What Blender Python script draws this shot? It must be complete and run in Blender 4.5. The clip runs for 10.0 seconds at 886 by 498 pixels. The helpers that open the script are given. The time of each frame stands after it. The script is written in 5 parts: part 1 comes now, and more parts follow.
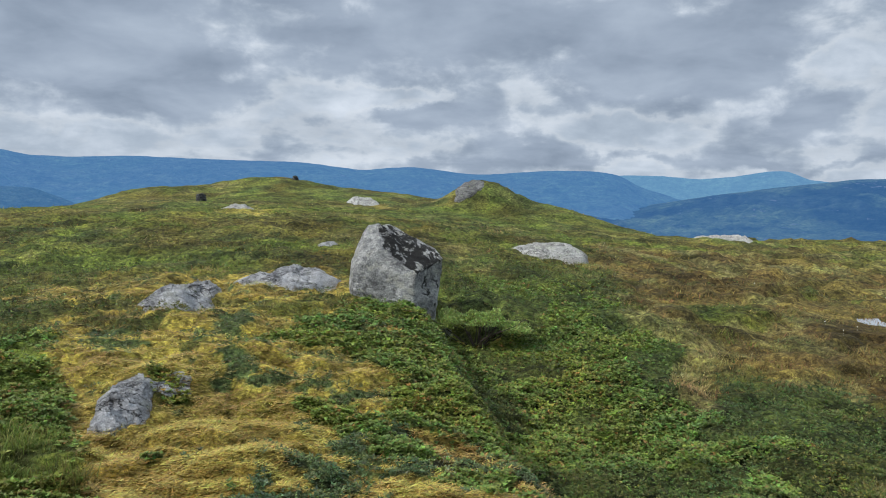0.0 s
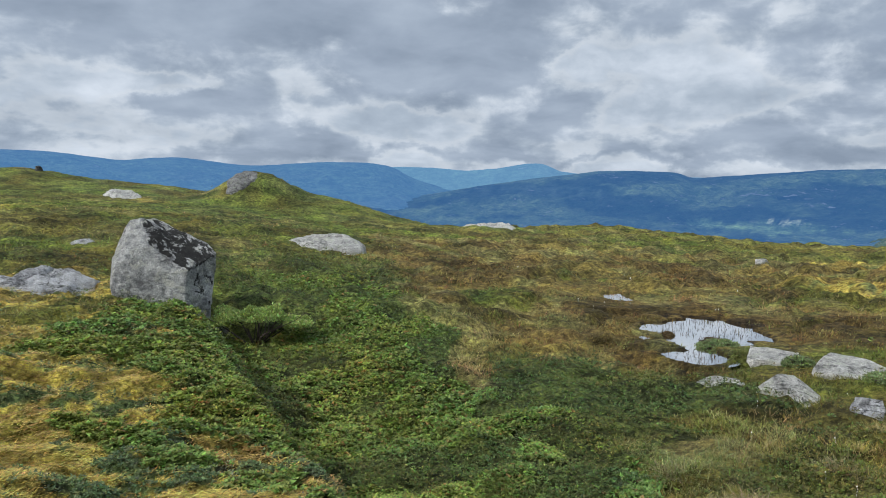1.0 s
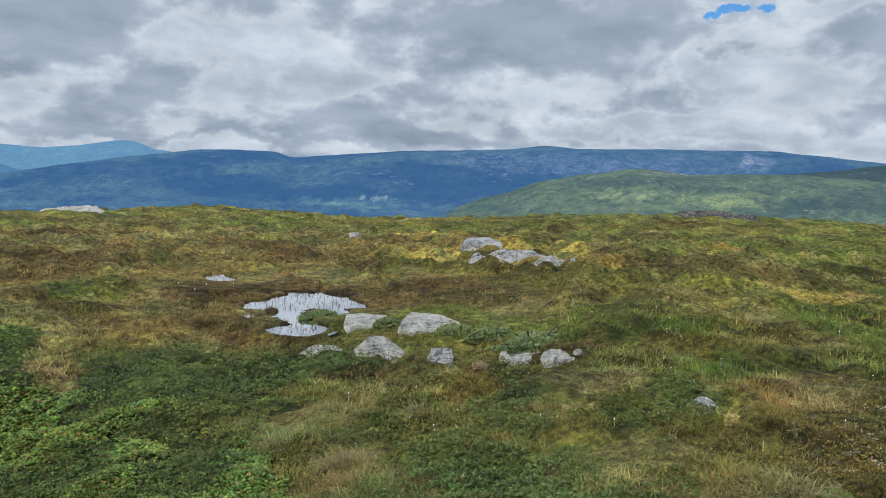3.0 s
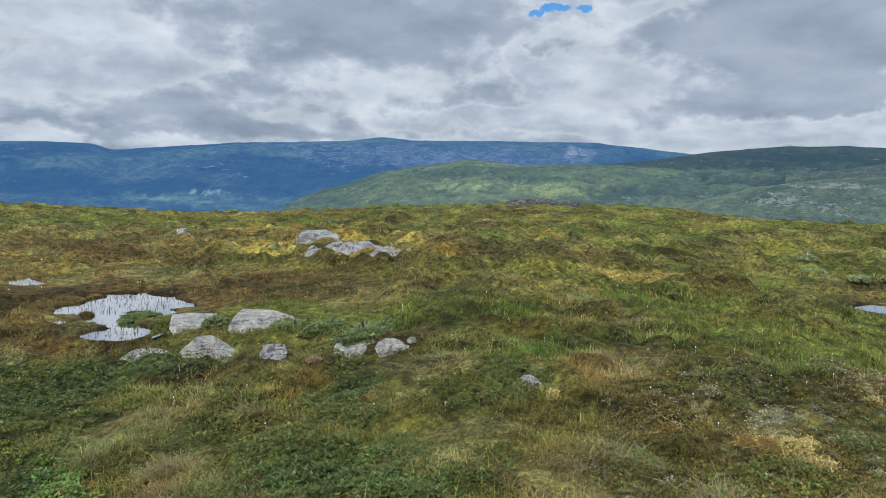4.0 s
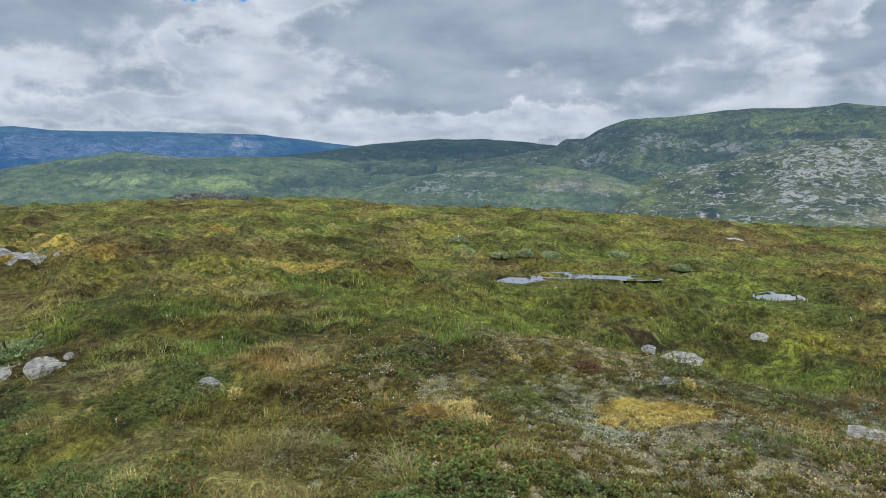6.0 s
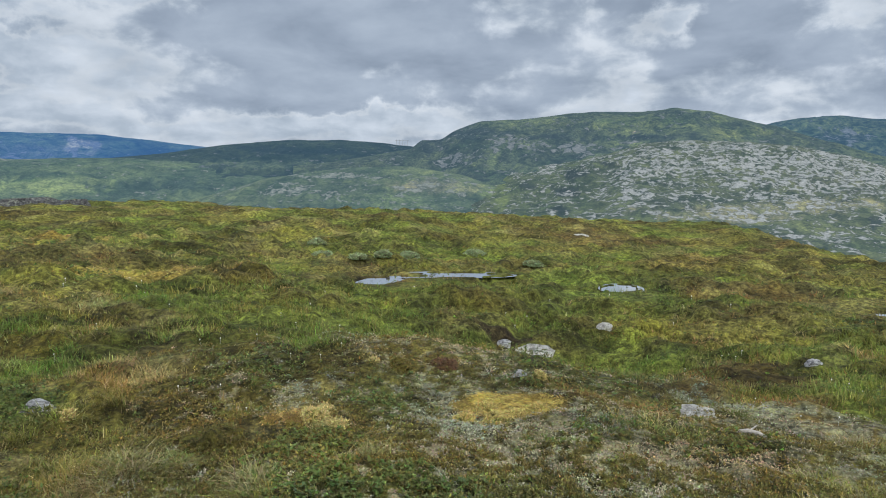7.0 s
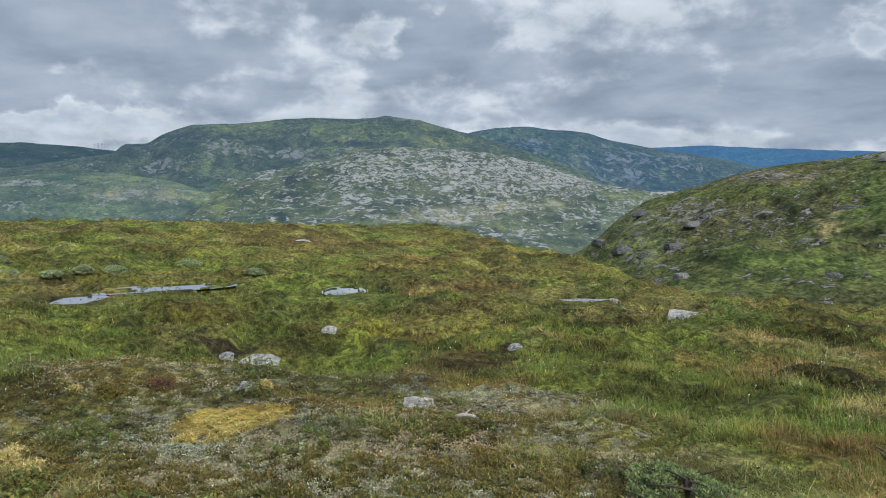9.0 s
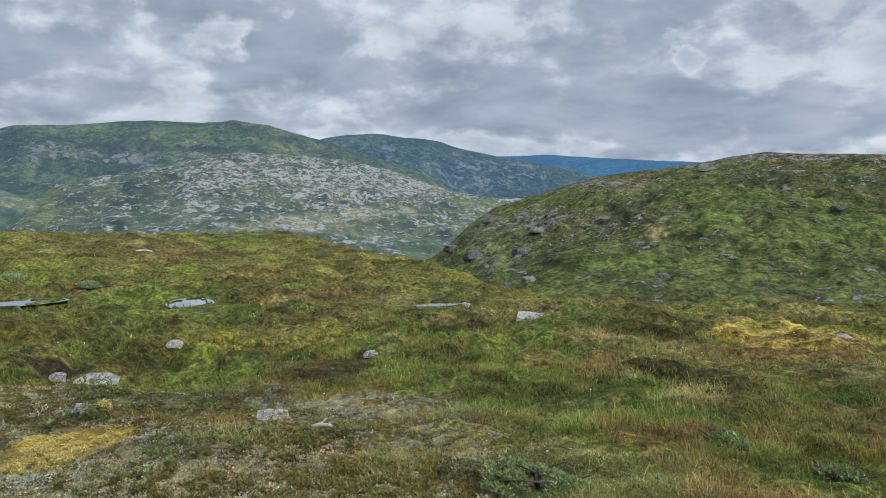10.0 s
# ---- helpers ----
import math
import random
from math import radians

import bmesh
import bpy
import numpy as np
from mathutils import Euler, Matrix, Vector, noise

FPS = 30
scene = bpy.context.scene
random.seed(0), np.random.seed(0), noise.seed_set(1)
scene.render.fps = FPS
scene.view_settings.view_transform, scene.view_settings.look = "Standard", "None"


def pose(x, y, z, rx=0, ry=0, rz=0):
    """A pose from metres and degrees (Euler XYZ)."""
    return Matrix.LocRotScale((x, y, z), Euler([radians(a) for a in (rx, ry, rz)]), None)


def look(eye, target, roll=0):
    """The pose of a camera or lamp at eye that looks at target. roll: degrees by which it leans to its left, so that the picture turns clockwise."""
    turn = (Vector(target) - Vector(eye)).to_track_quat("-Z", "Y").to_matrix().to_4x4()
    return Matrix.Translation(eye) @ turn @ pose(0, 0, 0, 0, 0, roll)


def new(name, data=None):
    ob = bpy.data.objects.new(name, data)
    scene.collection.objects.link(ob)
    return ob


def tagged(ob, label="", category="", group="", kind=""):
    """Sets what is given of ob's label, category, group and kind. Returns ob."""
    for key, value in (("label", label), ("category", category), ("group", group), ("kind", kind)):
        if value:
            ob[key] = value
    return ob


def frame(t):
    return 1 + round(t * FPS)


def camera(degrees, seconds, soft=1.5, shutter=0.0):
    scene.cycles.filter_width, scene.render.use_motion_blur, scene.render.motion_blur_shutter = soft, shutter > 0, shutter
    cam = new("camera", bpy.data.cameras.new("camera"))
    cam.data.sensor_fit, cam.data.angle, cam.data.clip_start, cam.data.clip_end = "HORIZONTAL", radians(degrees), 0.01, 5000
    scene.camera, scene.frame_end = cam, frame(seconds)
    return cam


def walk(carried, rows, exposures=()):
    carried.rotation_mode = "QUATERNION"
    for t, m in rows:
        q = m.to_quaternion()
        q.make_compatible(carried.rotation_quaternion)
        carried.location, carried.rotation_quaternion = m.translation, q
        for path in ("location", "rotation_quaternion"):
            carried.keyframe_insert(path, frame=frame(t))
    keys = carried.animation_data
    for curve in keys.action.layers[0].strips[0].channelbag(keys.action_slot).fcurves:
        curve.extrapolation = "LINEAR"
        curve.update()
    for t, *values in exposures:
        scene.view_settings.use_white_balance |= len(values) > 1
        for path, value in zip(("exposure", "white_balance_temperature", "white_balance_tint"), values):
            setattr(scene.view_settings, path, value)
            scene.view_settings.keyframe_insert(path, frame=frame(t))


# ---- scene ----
# ---- camera and its walk ----
cam = camera(62.91, 10.0, soft=1.0)
walk(cam, [
    (0.0, pose(0.000, 0.000, 1.600, 85.300, -1.400, 0.115)),
    (0.5, pose(0.009, 0.015, 1.598, 85.141, -1.343, -8.295)),
    (1.0, pose(-0.024, 0.030, 1.598, 85.012, -1.194, -17.457)),
    (1.5, pose(-0.041, 0.041, 1.597, 84.845, -1.305, -26.332)),
    (2.0, pose(-0.052, 0.036, 1.599, 84.622, -1.449, -34.526)),
    (2.5, pose(-0.013, 0.031, 1.599, 84.292, -1.310, -41.555)),
    (4.0, pose(0.115, -0.062, 1.584, 83.528, -0.660, -60.790)),
    (4.5, pose(0.103, -0.074, 1.598, 83.346, -0.470, -67.209)),
    (5.0, pose(0.076, -0.068, 1.603, 83.159, -0.289, -74.098)),
    (5.5, pose(0.046, -0.065, 1.609, 83.065, -0.268, -80.347)),
    (6.0, pose(0.052, -0.067, 1.606, 83.097, -0.235, -86.494)),
    (7.5, pose(0.099, -0.137, 1.598, 83.309, -0.048, -102.865)),
    (8.0, pose(0.097, -0.143, 1.598, 83.472, -0.118, -108.192)),
    (8.5, pose(0.097, -0.136, 1.595, 83.561, -0.119, -113.837)),
    (9.0, pose(0.094, -0.131, 1.592, 83.663, -0.039, -119.473)),
    (9.5, pose(0.082, -0.123, 1.594, 84.027, -0.188, -124.806)),
    (10.0, pose(0.080, -0.118, 1.593, 84.258, -0.414, -131.016)),
], exposures=[(0.0, 0.0), (10.0, 0.0)])

# ---- sky, clouds and sun ----
SUN_BEARING, SUN_HEIGHT = -100.0, 42.0


def polar(bearing, distance, z=0.0):
    """A place from its bearing (degrees to the right of the y axis) and its distance."""
    a = radians(bearing)
    return Vector((distance * math.sin(a), distance * math.cos(a), z))


class Nodes:
    """Short ways to add and link nodes."""

    def __init__(self, tree):
        self.tree = tree
        tree.nodes.clear()

    def put(self, socket, value):
        if isinstance(value, bpy.types.NodeSocket):
            self.tree.links.new(value, socket)
        elif value is not None:
            socket.default_value = value

    def node(self, kind):
        return self.tree.nodes.new(kind)

    def attribute(self, name):
        n = self.node("ShaderNodeAttribute")
        n.attribute_name = name
        return n.outputs["Color"]

    def math(self, op, a, b=None, c=None, clamp=False):
        n = self.node("ShaderNodeMath")
        n.operation, n.use_clamp = op, clamp
        for socket, value in zip(n.inputs, (a, b, c)):
            self.put(socket, value)
        return n.outputs[0]

    def vec(self, op, a, b=None):
        n = self.node("ShaderNodeVectorMath")
        n.operation = op
        self.put(n.inputs[0], a)
        self.put(n.inputs[1], b)
        return n.outputs[0]

    def noise(self, vector, scale, detail=5.0, rough=0.55, distort=0.0):
        n = self.node("ShaderNodeTexNoise")
        self.put(n.inputs["Vector"], vector)
        for key, value in (("Scale", scale), ("Detail", detail), ("Roughness", rough), ("Distortion", distort)):
            self.put(n.inputs[key], value)
        return n.outputs["Fac"]

    def ramp(self, fac, stops, mode="LINEAR"):
        n = self.node("ShaderNodeValToRGB")
        n.color_ramp.interpolation = mode
        while len(n.color_ramp.elements) < len(stops):
            n.color_ramp.elements.new(0.5)
        for e, (p, c) in zip(n.color_ramp.elements, stops):
            e.position = p
            e.color = (*c, 1) if len(c) == 3 else c
        self.put(n.inputs[0], fac)
        return n.outputs[0]

    def mix(self, fac, a, b, blend="MIX"):
        n = self.node("ShaderNodeMix")
        n.data_type, n.blend_type = "RGBA", blend
        self.put(n.inputs[0], fac)
        for socket, value in ((n.inputs[6], a), (n.inputs[7], b)):
            self.put(socket, (*value, 1) if isinstance(value, tuple) else value)
        return n.outputs[2]

    def span(self, value, lo, hi, to_lo=0.0, to_hi=1.0):
        n = self.node("ShaderNodeMapRange")
        n.interpolation_type = "SMOOTHSTEP"
        for socket, v in zip(n.inputs, (value, lo, hi, to_lo, to_hi)):
            self.put(socket, v)
        return n.outputs[0]


world = bpy.data.worlds.new("overcast_sky")
scene.world = world
world.use_nodes = True
w = Nodes(world.node_tree)
way = w.node("ShaderNodeTexCoord").outputs["Generated"]
sep = w.node("ShaderNodeSeparateXYZ")
w.put(sep.inputs[0], way)
height = w.math("MULTIPLY", w.math("ARCSINE", sep.outputs[2]), 57.2958)
bearing = w.math("MULTIPLY", w.math("ARCTAN2", sep.outputs[0], sep.outputs[1]), 57.2958)
# the clouds' layer lies flat overhead, so it draws together towards the horizon
layer = w.vec("SCALE", w.vec("MULTIPLY", way, (1.0, 1.0, 0.6)))
w.put(layer.node.inputs[3], w.math("DIVIDE", 1.0, w.math("ADD", w.math("MAXIMUM", sep.outputs[2], 0.0), 0.26)))
big = w.noise(layer, 1.8, 7.0, 0.50)
tone = w.noise(w.vec("ADD", layer, (2.2, 7.1, 4.4)), 3.2, 6.0, 0.52, 0.2)
puff = w.noise(w.vec("ADD", w.vec("MULTIPLY", way, (1.0, 1.0, 1.7)), (6.2, 0.1, 2.4)), 16.0, 8.0, 0.55, 0.2)
warp_a = w.noise(w.vec("MULTIPLY", way, (1.0, 1.0, 1.3)), 9.0, 8.0, 0.58)
warp_b = w.noise(w.vec("ADD", w.vec("MULTIPLY", way, (1.0, 1.0, 1.3)), (3.1, 1.7, 5.2)), 9.0, 8.0, 0.58)
b2 = w.math("MULTIPLY_ADD", w.math("SUBTRACT", warp_a, 0.5), 15.0, bearing)
h2 = w.math("MULTIPLY_ADD", w.math("SUBTRACT", warp_b, 0.5), 6.0, height)
# heavy grey masses (+) and bright gaps (-): bearing, height, half width, half height, weight
MASSES = [(0, 13, 12, 4.2, .8), (17, 9.6, 6.5, 3, .8), (-21, 7.8, 8, 2.8, .75), (-30, 12, 8, 4, .8), (-1, 6, 4, 1, .55), (6, 3.9, 4.5, 1.3, .4), (26, 6, 3, 1.4, .45), (32, 8.2, 4, 1.4, .4), (-21, 3.4, 3, .9, .35),
          (54, 10.8, 14, 3.6, .65), (86, 9.8, 14, 3.6, .7), (43, 4.6, 7, 1.8, .3), (63, 5, 8, 1.1, .4)]
MORE_MASSES = [(124, 6, 8, 3, .45), (95, 9, 10, 3.6, .4), (90, 5.1, 10, 1.1, .6), (110, 12.6, 5, 1.5, .6), (119, 9.4, 8, 2.6, .65), (141, 5.6, 8, 3.2, .55), (148, 12, 6, 2, .5), (153, 4.3, 9, 2.2, .6), (30, 2.5, 34, .5, .35)]
GAPS = [(-3, 7.4, 6, .9, -.5), (-25, 3.0, 9, 1.0, -.4), (12, 4.8, 6, 1.2, -.4), (28.5, 9.5, 4, 1.6, -.5), (36, 7.5, 6, 3, -.5), (68, 7.8, 2, 2.4, -.7), (66, 3.1, 11, .8, -.5), (91, 3.1, 8, .8, -.6),
        (113.5, 10, 2.6, 1.4, -.7), (119, 12, 1.2, .8, -.4), (130, 9.5, 3.6, 1.8, -.25), (149.5, 8.8, 1.6, 1.4, -.7), (75, 12, 6, 1, -.5)]
shade = w.math("MULTIPLY_ADD", w.math("SUBTRACT", big, 0.5), 1.9, 0.12)
shade = w.math("MULTIPLY_ADD", w.math("SUBTRACT", puff, 0.5), 1.0, shade)
for a, e, wa, we, weight in MASSES + MORE_MASSES + GAPS:
    da = w.math("POWER", w.math("ABSOLUTE", w.math("DIVIDE", w.math("SUBTRACT", b2, float(a)), float(wa))), 2.0)
    de = w.math("POWER", w.math("ABSOLUTE", w.math("DIVIDE", w.math("SUBTRACT", h2, float(e)), float(we))), 2.0)
    shade = w.math("MULTIPLY_ADD", w.math("EXPONENT", w.math("MULTIPLY", w.math("ADD", da, de), -1.0)), float(weight), shade)
bright = w.ramp(w.math("MULTIPLY_ADD", puff, 0.5, w.math("MULTIPLY", tone, 0.5)), [(0.30, (.73, .79, .86)), (0.43, (.58, .645, .72)), (0.54, (.44, .51, .59)), (0.68, (.34, .405, .485))])
dark = w.ramp(tone, [(0.3, (.43, .50, .59)), (0.5, (.345, .41, .50)), (0.7, (.26, .318, .40))])
cloud = w.mix(w.span(shade, 0.12, 0.52), bright, dark)
cloud = w.vec("MULTIPLY", cloud, (.975, .995, 1.03))
rim = w.math("EXPONENT", w.math("MULTIPLY", w.math("POWER", w.math("ABSOLUTE", w.math("DIVIDE", w.math("SUBTRACT", shade, 0.10), 0.11)), 2.0), -1.0))
cloud = w.mix(w.math("MULTIPLY", rim, 0.22), cloud, (.84, .87, .90))
sky = w.node("ShaderNodeTexSky")
sky.sky_type, sky.sun_disc = "NISHITA", False
sky.sun_elevation, sky.sun_rotation = radians(SUN_HEIGHT), radians(SUN_BEARING)
blue = w.vec("MULTIPLY", sky.outputs[0], (0.035, 0.08, 0.125))
ha = w.math("POWER", w.math("ABSOLUTE", w.math("DIVIDE", w.math("SUBTRACT", b2, 69.0), 1.15)), 2.0)
he = w.math("POWER", w.math("ABSOLUTE", w.math("DIVIDE", w.math("SUBTRACT", h2, 11.7), 0.42)), 2.0)
hole = w.math("EXPONENT", w.math("MULTIPLY", w.math("ADD", ha, he), -1.0))
colour = w.mix(w.span(hole, 0.30, 0.62, 0.0, 0.95), cloud, blue)
# an overcast sky is about three times as bright overhead as at the horizon
colour = w.vec("SCALE", colour)
w.put(colour.node.inputs[3], w.span(height, 14.0, 60.0, 1.0, 2.0))
back = w.node("ShaderNodeBackground")
w.put(back.inputs[0], colour)
back.inputs[1].default_value = 1.0
w.put(w.node("ShaderNodeOutputWorld").inputs[0], back.outputs[0])

sun = new("sun", bpy.data.lights.new("sun", "SUN"))
sun.data.energy, sun.data.angle, sun.data.color = 3.7, radians(7), (1.0, 0.96, 0.9)
sun.matrix_world = look(polar(SUN_BEARING, 50, 50 * math.tan(radians(SUN_HEIGHT))), (0, 0, 0))


# ---- materials ----
def material(name):
    m = bpy.data.materials.new(name)
    m.use_nodes = True
    return m, Nodes(m.node_tree)


def finish(n, colour, rough, bump=None, strength=0.5, distance=0.02, spec=0.35, haze_glow=None, through_leaf=0.0):
    b = n.node("ShaderNodeBsdfPrincipled")
    n.put(b.inputs["Base Color"], colour)
    n.put(b.inputs["Roughness"], rough)
    b.inputs["Specular IOR Level"].default_value = spec
    if bump is not None:
        k = n.node("ShaderNodeBump")
        k.inputs["Strength"].default_value, k.inputs["Distance"].default_value = strength, distance
        n.put(k.inputs["Height"], bump)
        n.put(b.inputs["Normal"], k.outputs[0])
    # distance haze is put into the surface as emission
    if haze_glow:
        b.inputs["Emission Color"].default_value = (*haze_glow, 1)
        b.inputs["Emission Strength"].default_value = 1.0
    out = b.outputs[0]
    if through_leaf:
        t, mix = n.node("ShaderNodeBsdfTranslucent"), n.node("ShaderNodeMixShader")
        n.put(t.inputs[0], colour)
        mix.inputs[0].default_value = through_leaf
        n.put(mix.inputs[1], out)
        n.put(mix.inputs[2], t.outputs[0])
        out = mix.outputs[0]
    n.put(n.node("ShaderNodeOutputMaterial").inputs[0], out)


def ground_material():
    m, n = material("heath_ground")
    at = n.node("ShaderNodeTexCoord").outputs["Object"]
    tint = n.attribute("tint")
    fine, mid, patch = n.noise(at, 38.0, 5, 0.65), n.noise(at, 7.0, 5, 0.6), n.noise(at, 0.9, 5, 0.6)
    c = n.mix(1.0, tint, n.ramp(fine, [(0.36, (.64, .64, .64)), (0.5, (1, 1, 1)), (0.64, (1.42, 1.38, 1.3))]), "MULTIPLY")
    c = n.mix(1.0, c, n.ramp(mid, [(0.38, (.48, .48, .44)), (0.5, (1, 1, 1)), (0.62, (1.48, 1.52, 1.3))]), "MULTIPLY")
    c = n.mix(1.0, c, n.ramp(patch, [(0.40, (.56, .60, .55)), (0.5, (1, 1, 1)), (0.60, (1.38, 1.34, 1.2))]), "MULTIPLY")
    broad = n.noise(n.vec("ADD", at, (7, 3, 1)), 0.33, 6, 0.62)
    c = n.mix(1.0, c, n.ramp(broad, [(0.40, (.62, .58, .52)), (0.5, (1, 1, 1)), (0.60, (1.22, 1.32, 1.1))]), "MULTIPLY")
    clump = n.noise(n.vec("ADD", at, (2, 9, 4)), 15.0, 4, 0.6, 0.6)
    c = n.mix(1.0, c, n.ramp(clump, [(0.38, (.57, .57, .54)), (0.5, (1, 1, 1)), (0.62, (1.42, 1.44, 1.3))]), "MULTIPLY")
    h = n.math("MULTIPLY_ADD", mid, 1.8, n.math("MULTIPLY_ADD", clump, 1.2, fine))
    finish(n, c, 0.85, h, 1.0, 0.07, 0.15)
    return m


def plant_material(name, gloss=0.55, leafy=0.25):
    m, n = material(name)
    tint = n.attribute("tint")
    at = n.node("ShaderNodeTexCoord").outputs["Object"]
    c = n.mix(1.0, tint, n.ramp(n.noise(at, 60.0, 2), [(0.3, (.75, .78, .7)), (0.7, (1.25, 1.2, 1.15))]), "MULTIPLY")
    finish(n, c, gloss, spec=0.15, through_leaf=leafy)
    return m


def rock_material(name, pale, mid, dark, black, lichen=(.27, .29, .235), crust=False, cracks=0.8):
    """Lichened gneiss with thin cracks along its grain. black: how much of it black crust covers; crust: the mesh's tint says where more of it grows."""
    m, n = material(name)
    at = n.node("ShaderNodeTexCoord").outputs["Object"]
    stretched = n.vec("MULTIPLY", at, (1.0, 1.0, 1.4))
    a, b, f = n.noise(stretched, 2.6, 7, 0.62, 0.9), n.noise(stretched, 10.0, 7, 0.68, 0.4), n.noise(at, 60.0, 5, 0.72)
    c = n.ramp(n.math("MULTIPLY_ADD", b, 0.55, n.math("MULTIPLY", a, 0.45)), [(0.40, dark), (0.49, mid), (0.57, pale)])
    c = n.mix(n.span(n.noise(n.vec("ADD", at, (4, 2, 7)), 5.0, 7, 0.7), 0.52, 0.60, 0, 0.75), c, lichen)
    spot = n.noise(n.vec("ADD", at, (9, 5, 1)), 4.5, 8, 0.72, 0.6)
    if crust:
        spot = n.math("MULTIPLY_ADD", n.attribute("tint"), 0.24, n.math("SUBTRACT", spot, 0.03))
    c = n.mix(n.span(spot, 0.66 - black, 0.70 - black, 0, 0.95), c, (.016, .015, .014))
    c = n.mix(n.span(n.noise(n.vec("ADD", at, (1, 8, 3)), 13.0, 6, 0.65), 0.62, 0.66, 0, 0.8), c, (.44, .45, .42))
    c = n.mix(1.0, c, n.ramp(f, [(0.36, (.62, .62, .62)), (0.5, (1, 1, 1)), (0.64, (1.3, 1.3, 1.3))]), "MULTIPLY")
    grain = n.vec("MULTIPLY", at, (1.6, 3.2, 4.5))
    line = n.math("ABSOLUTE", n.math("SUBTRACT", n.noise(n.vec("ADD", grain, (2, 6, 3)), 1.7, 6, 0.6, 0.8), 0.5))
    crack = n.math("MULTIPLY", n.span(line, 0.0, 0.022, 1.0, 0.0), n.span(n.noise(n.vec("ADD", at, (3, 3, 9)), 3.0, 3), 0.40, 0.56))
    c = n.mix(n.math("MULTIPLY", crack, cracks), c, (.035, .033, .032))
    h = n.math("MULTIPLY_ADD", b, 2.6, n.math("MULTIPLY_ADD", a, 2.0, f))
    finish(n, c, 0.9, n.math("MULTIPLY_ADD", crack, -1.2 * cracks, h), 1.0, 0.07, 0.15)
    return m


def hill_material(name, rock, haze_glow=None, size=60.0, grain=12.0, upright=2.2, fine=0.25, contrast=1.0):
    """A far slope. Its tint gives the plants' colour with painted sun and shade, the tint's alpha the share of bare
    rock. grain: metres of a rock's length.
    """
    m, n = material(name)
    at = n.node("ShaderNodeTexCoord").outputs["Object"]
    look_up = n.node("ShaderNodeAttribute")
    look_up.attribute_name = "tint"
    c, bare = look_up.outputs["Color"], look_up.outputs["Alpha"]
    lay = n.vec("MULTIPLY", at, (1.0 / size, 1.0 / size, 1.3 / size))
    grit = n.vec("MULTIPLY", at, (1.0 / grain, 1.0 / grain, upright / grain))
    a, b, f = n.noise(lay, 1.6, 5, 0.6, 0.4), n.noise(lay, 6.0, 5, 0.62, 0.5), n.noise(grit, 1.0 / fine, 4, 0.65)
    d = contrast
    c = n.mix(1.0, c, n.ramp(a, [(0.36, (1 - .36 * d, 1 - .28 * d, 1 - .30 * d)), (0.5, (1, 1, 1)), (0.64, (1 + .36 * d, 1 + .32 * d, 1 + .12 * d))]), "MULTIPLY")
    c = n.mix(1.0, c, n.ramp(b, [(0.36, (1 - .55 * d, 1 - .50 * d, 1 - .46 * d)), (0.5, (1, 1, 1)), (0.64, (1 + .55 * d, 1 + .55 * d, 1 + .35 * d))]), "MULTIPLY")
    c = n.mix(1.0, c, n.ramp(f, [(0.36, (1 - .5 * d, 1 - .47 * d, 1 - .42 * d)), (0.5, (1, 1, 1)), (0.64, (1 + .5 * d, 1 + .5 * d, 1 + .4 * d))]), "MULTIPLY")
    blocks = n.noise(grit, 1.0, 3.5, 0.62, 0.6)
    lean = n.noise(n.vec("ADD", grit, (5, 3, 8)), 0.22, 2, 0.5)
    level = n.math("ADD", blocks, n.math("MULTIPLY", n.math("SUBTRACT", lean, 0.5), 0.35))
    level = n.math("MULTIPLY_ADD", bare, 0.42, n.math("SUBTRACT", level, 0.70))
    # a dark rim painted round the bare rocks stands in for their shade
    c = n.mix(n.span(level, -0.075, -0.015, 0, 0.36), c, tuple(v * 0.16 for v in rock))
    stone = n.mix(1.0, rock, n.ramp(f, [(0.35, (.55, .56, .58)), (0.5, (1, 1, 1)), (0.65, (1.4, 1.4, 1.38))]), "MULTIPLY")
    c = n.mix(n.span(level, -0.012, 0.022, 0, 0.95), c, stone)
    h = n.math("MULTIPLY_ADD", n.span(level, -0.05, 0.05), 0.8, n.math("MULTIPLY_ADD", b, 1.4, f))
    finish(n, c, 0.95, h, 0.8, grain * 0.35, 0.05, haze_glow)
    return m


def plain_material(name, colour, rough=0.8, spot=30.0, spec=0.3):
    m, n = material(name)
    at = n.node("ShaderNodeTexCoord").outputs["Object"]
    f = n.noise(at, spot, 5, 0.65)
    dark, light = tuple(c * 0.55 for c in colour), tuple(min(1, c * 1.35) for c in colour)
    finish(n, n.ramp(f, [(0.3, dark), (0.5, colour), (0.7, light)]), rough, f, 0.6, 0.01, spec)
    return m


def water_material():
    m, n = material("bog_water")
    at = n.node("ShaderNodeTexCoord").outputs["Object"]
    k = n.node("ShaderNodeBump")
    k.inputs["Strength"].default_value, k.inputs["Distance"].default_value = 0.05, 0.01
    n.put(k.inputs["Height"], n.noise(at, 9.0, 3))
    g, d, mix = n.node("ShaderNodeBsdfGlossy"), n.node("ShaderNodeBsdfDiffuse"), n.node("ShaderNodeMixShader")
    n.put(g.inputs["Color"], (.95, .95, .95, 1))
    g.inputs["Roughness"].default_value = 0.05
    n.put(g.inputs["Normal"], k.outputs[0])
    n.put(d.inputs["Color"], (.02, .016, .012, 1))
    mix.inputs[0].default_value = 0.93
    n.put(mix.inputs[1], d.outputs[0])
    n.put(mix.inputs[2], g.outputs[0])
    n.put(n.node("ShaderNodeOutputMaterial").inputs[0], mix.outputs[0])
    return m


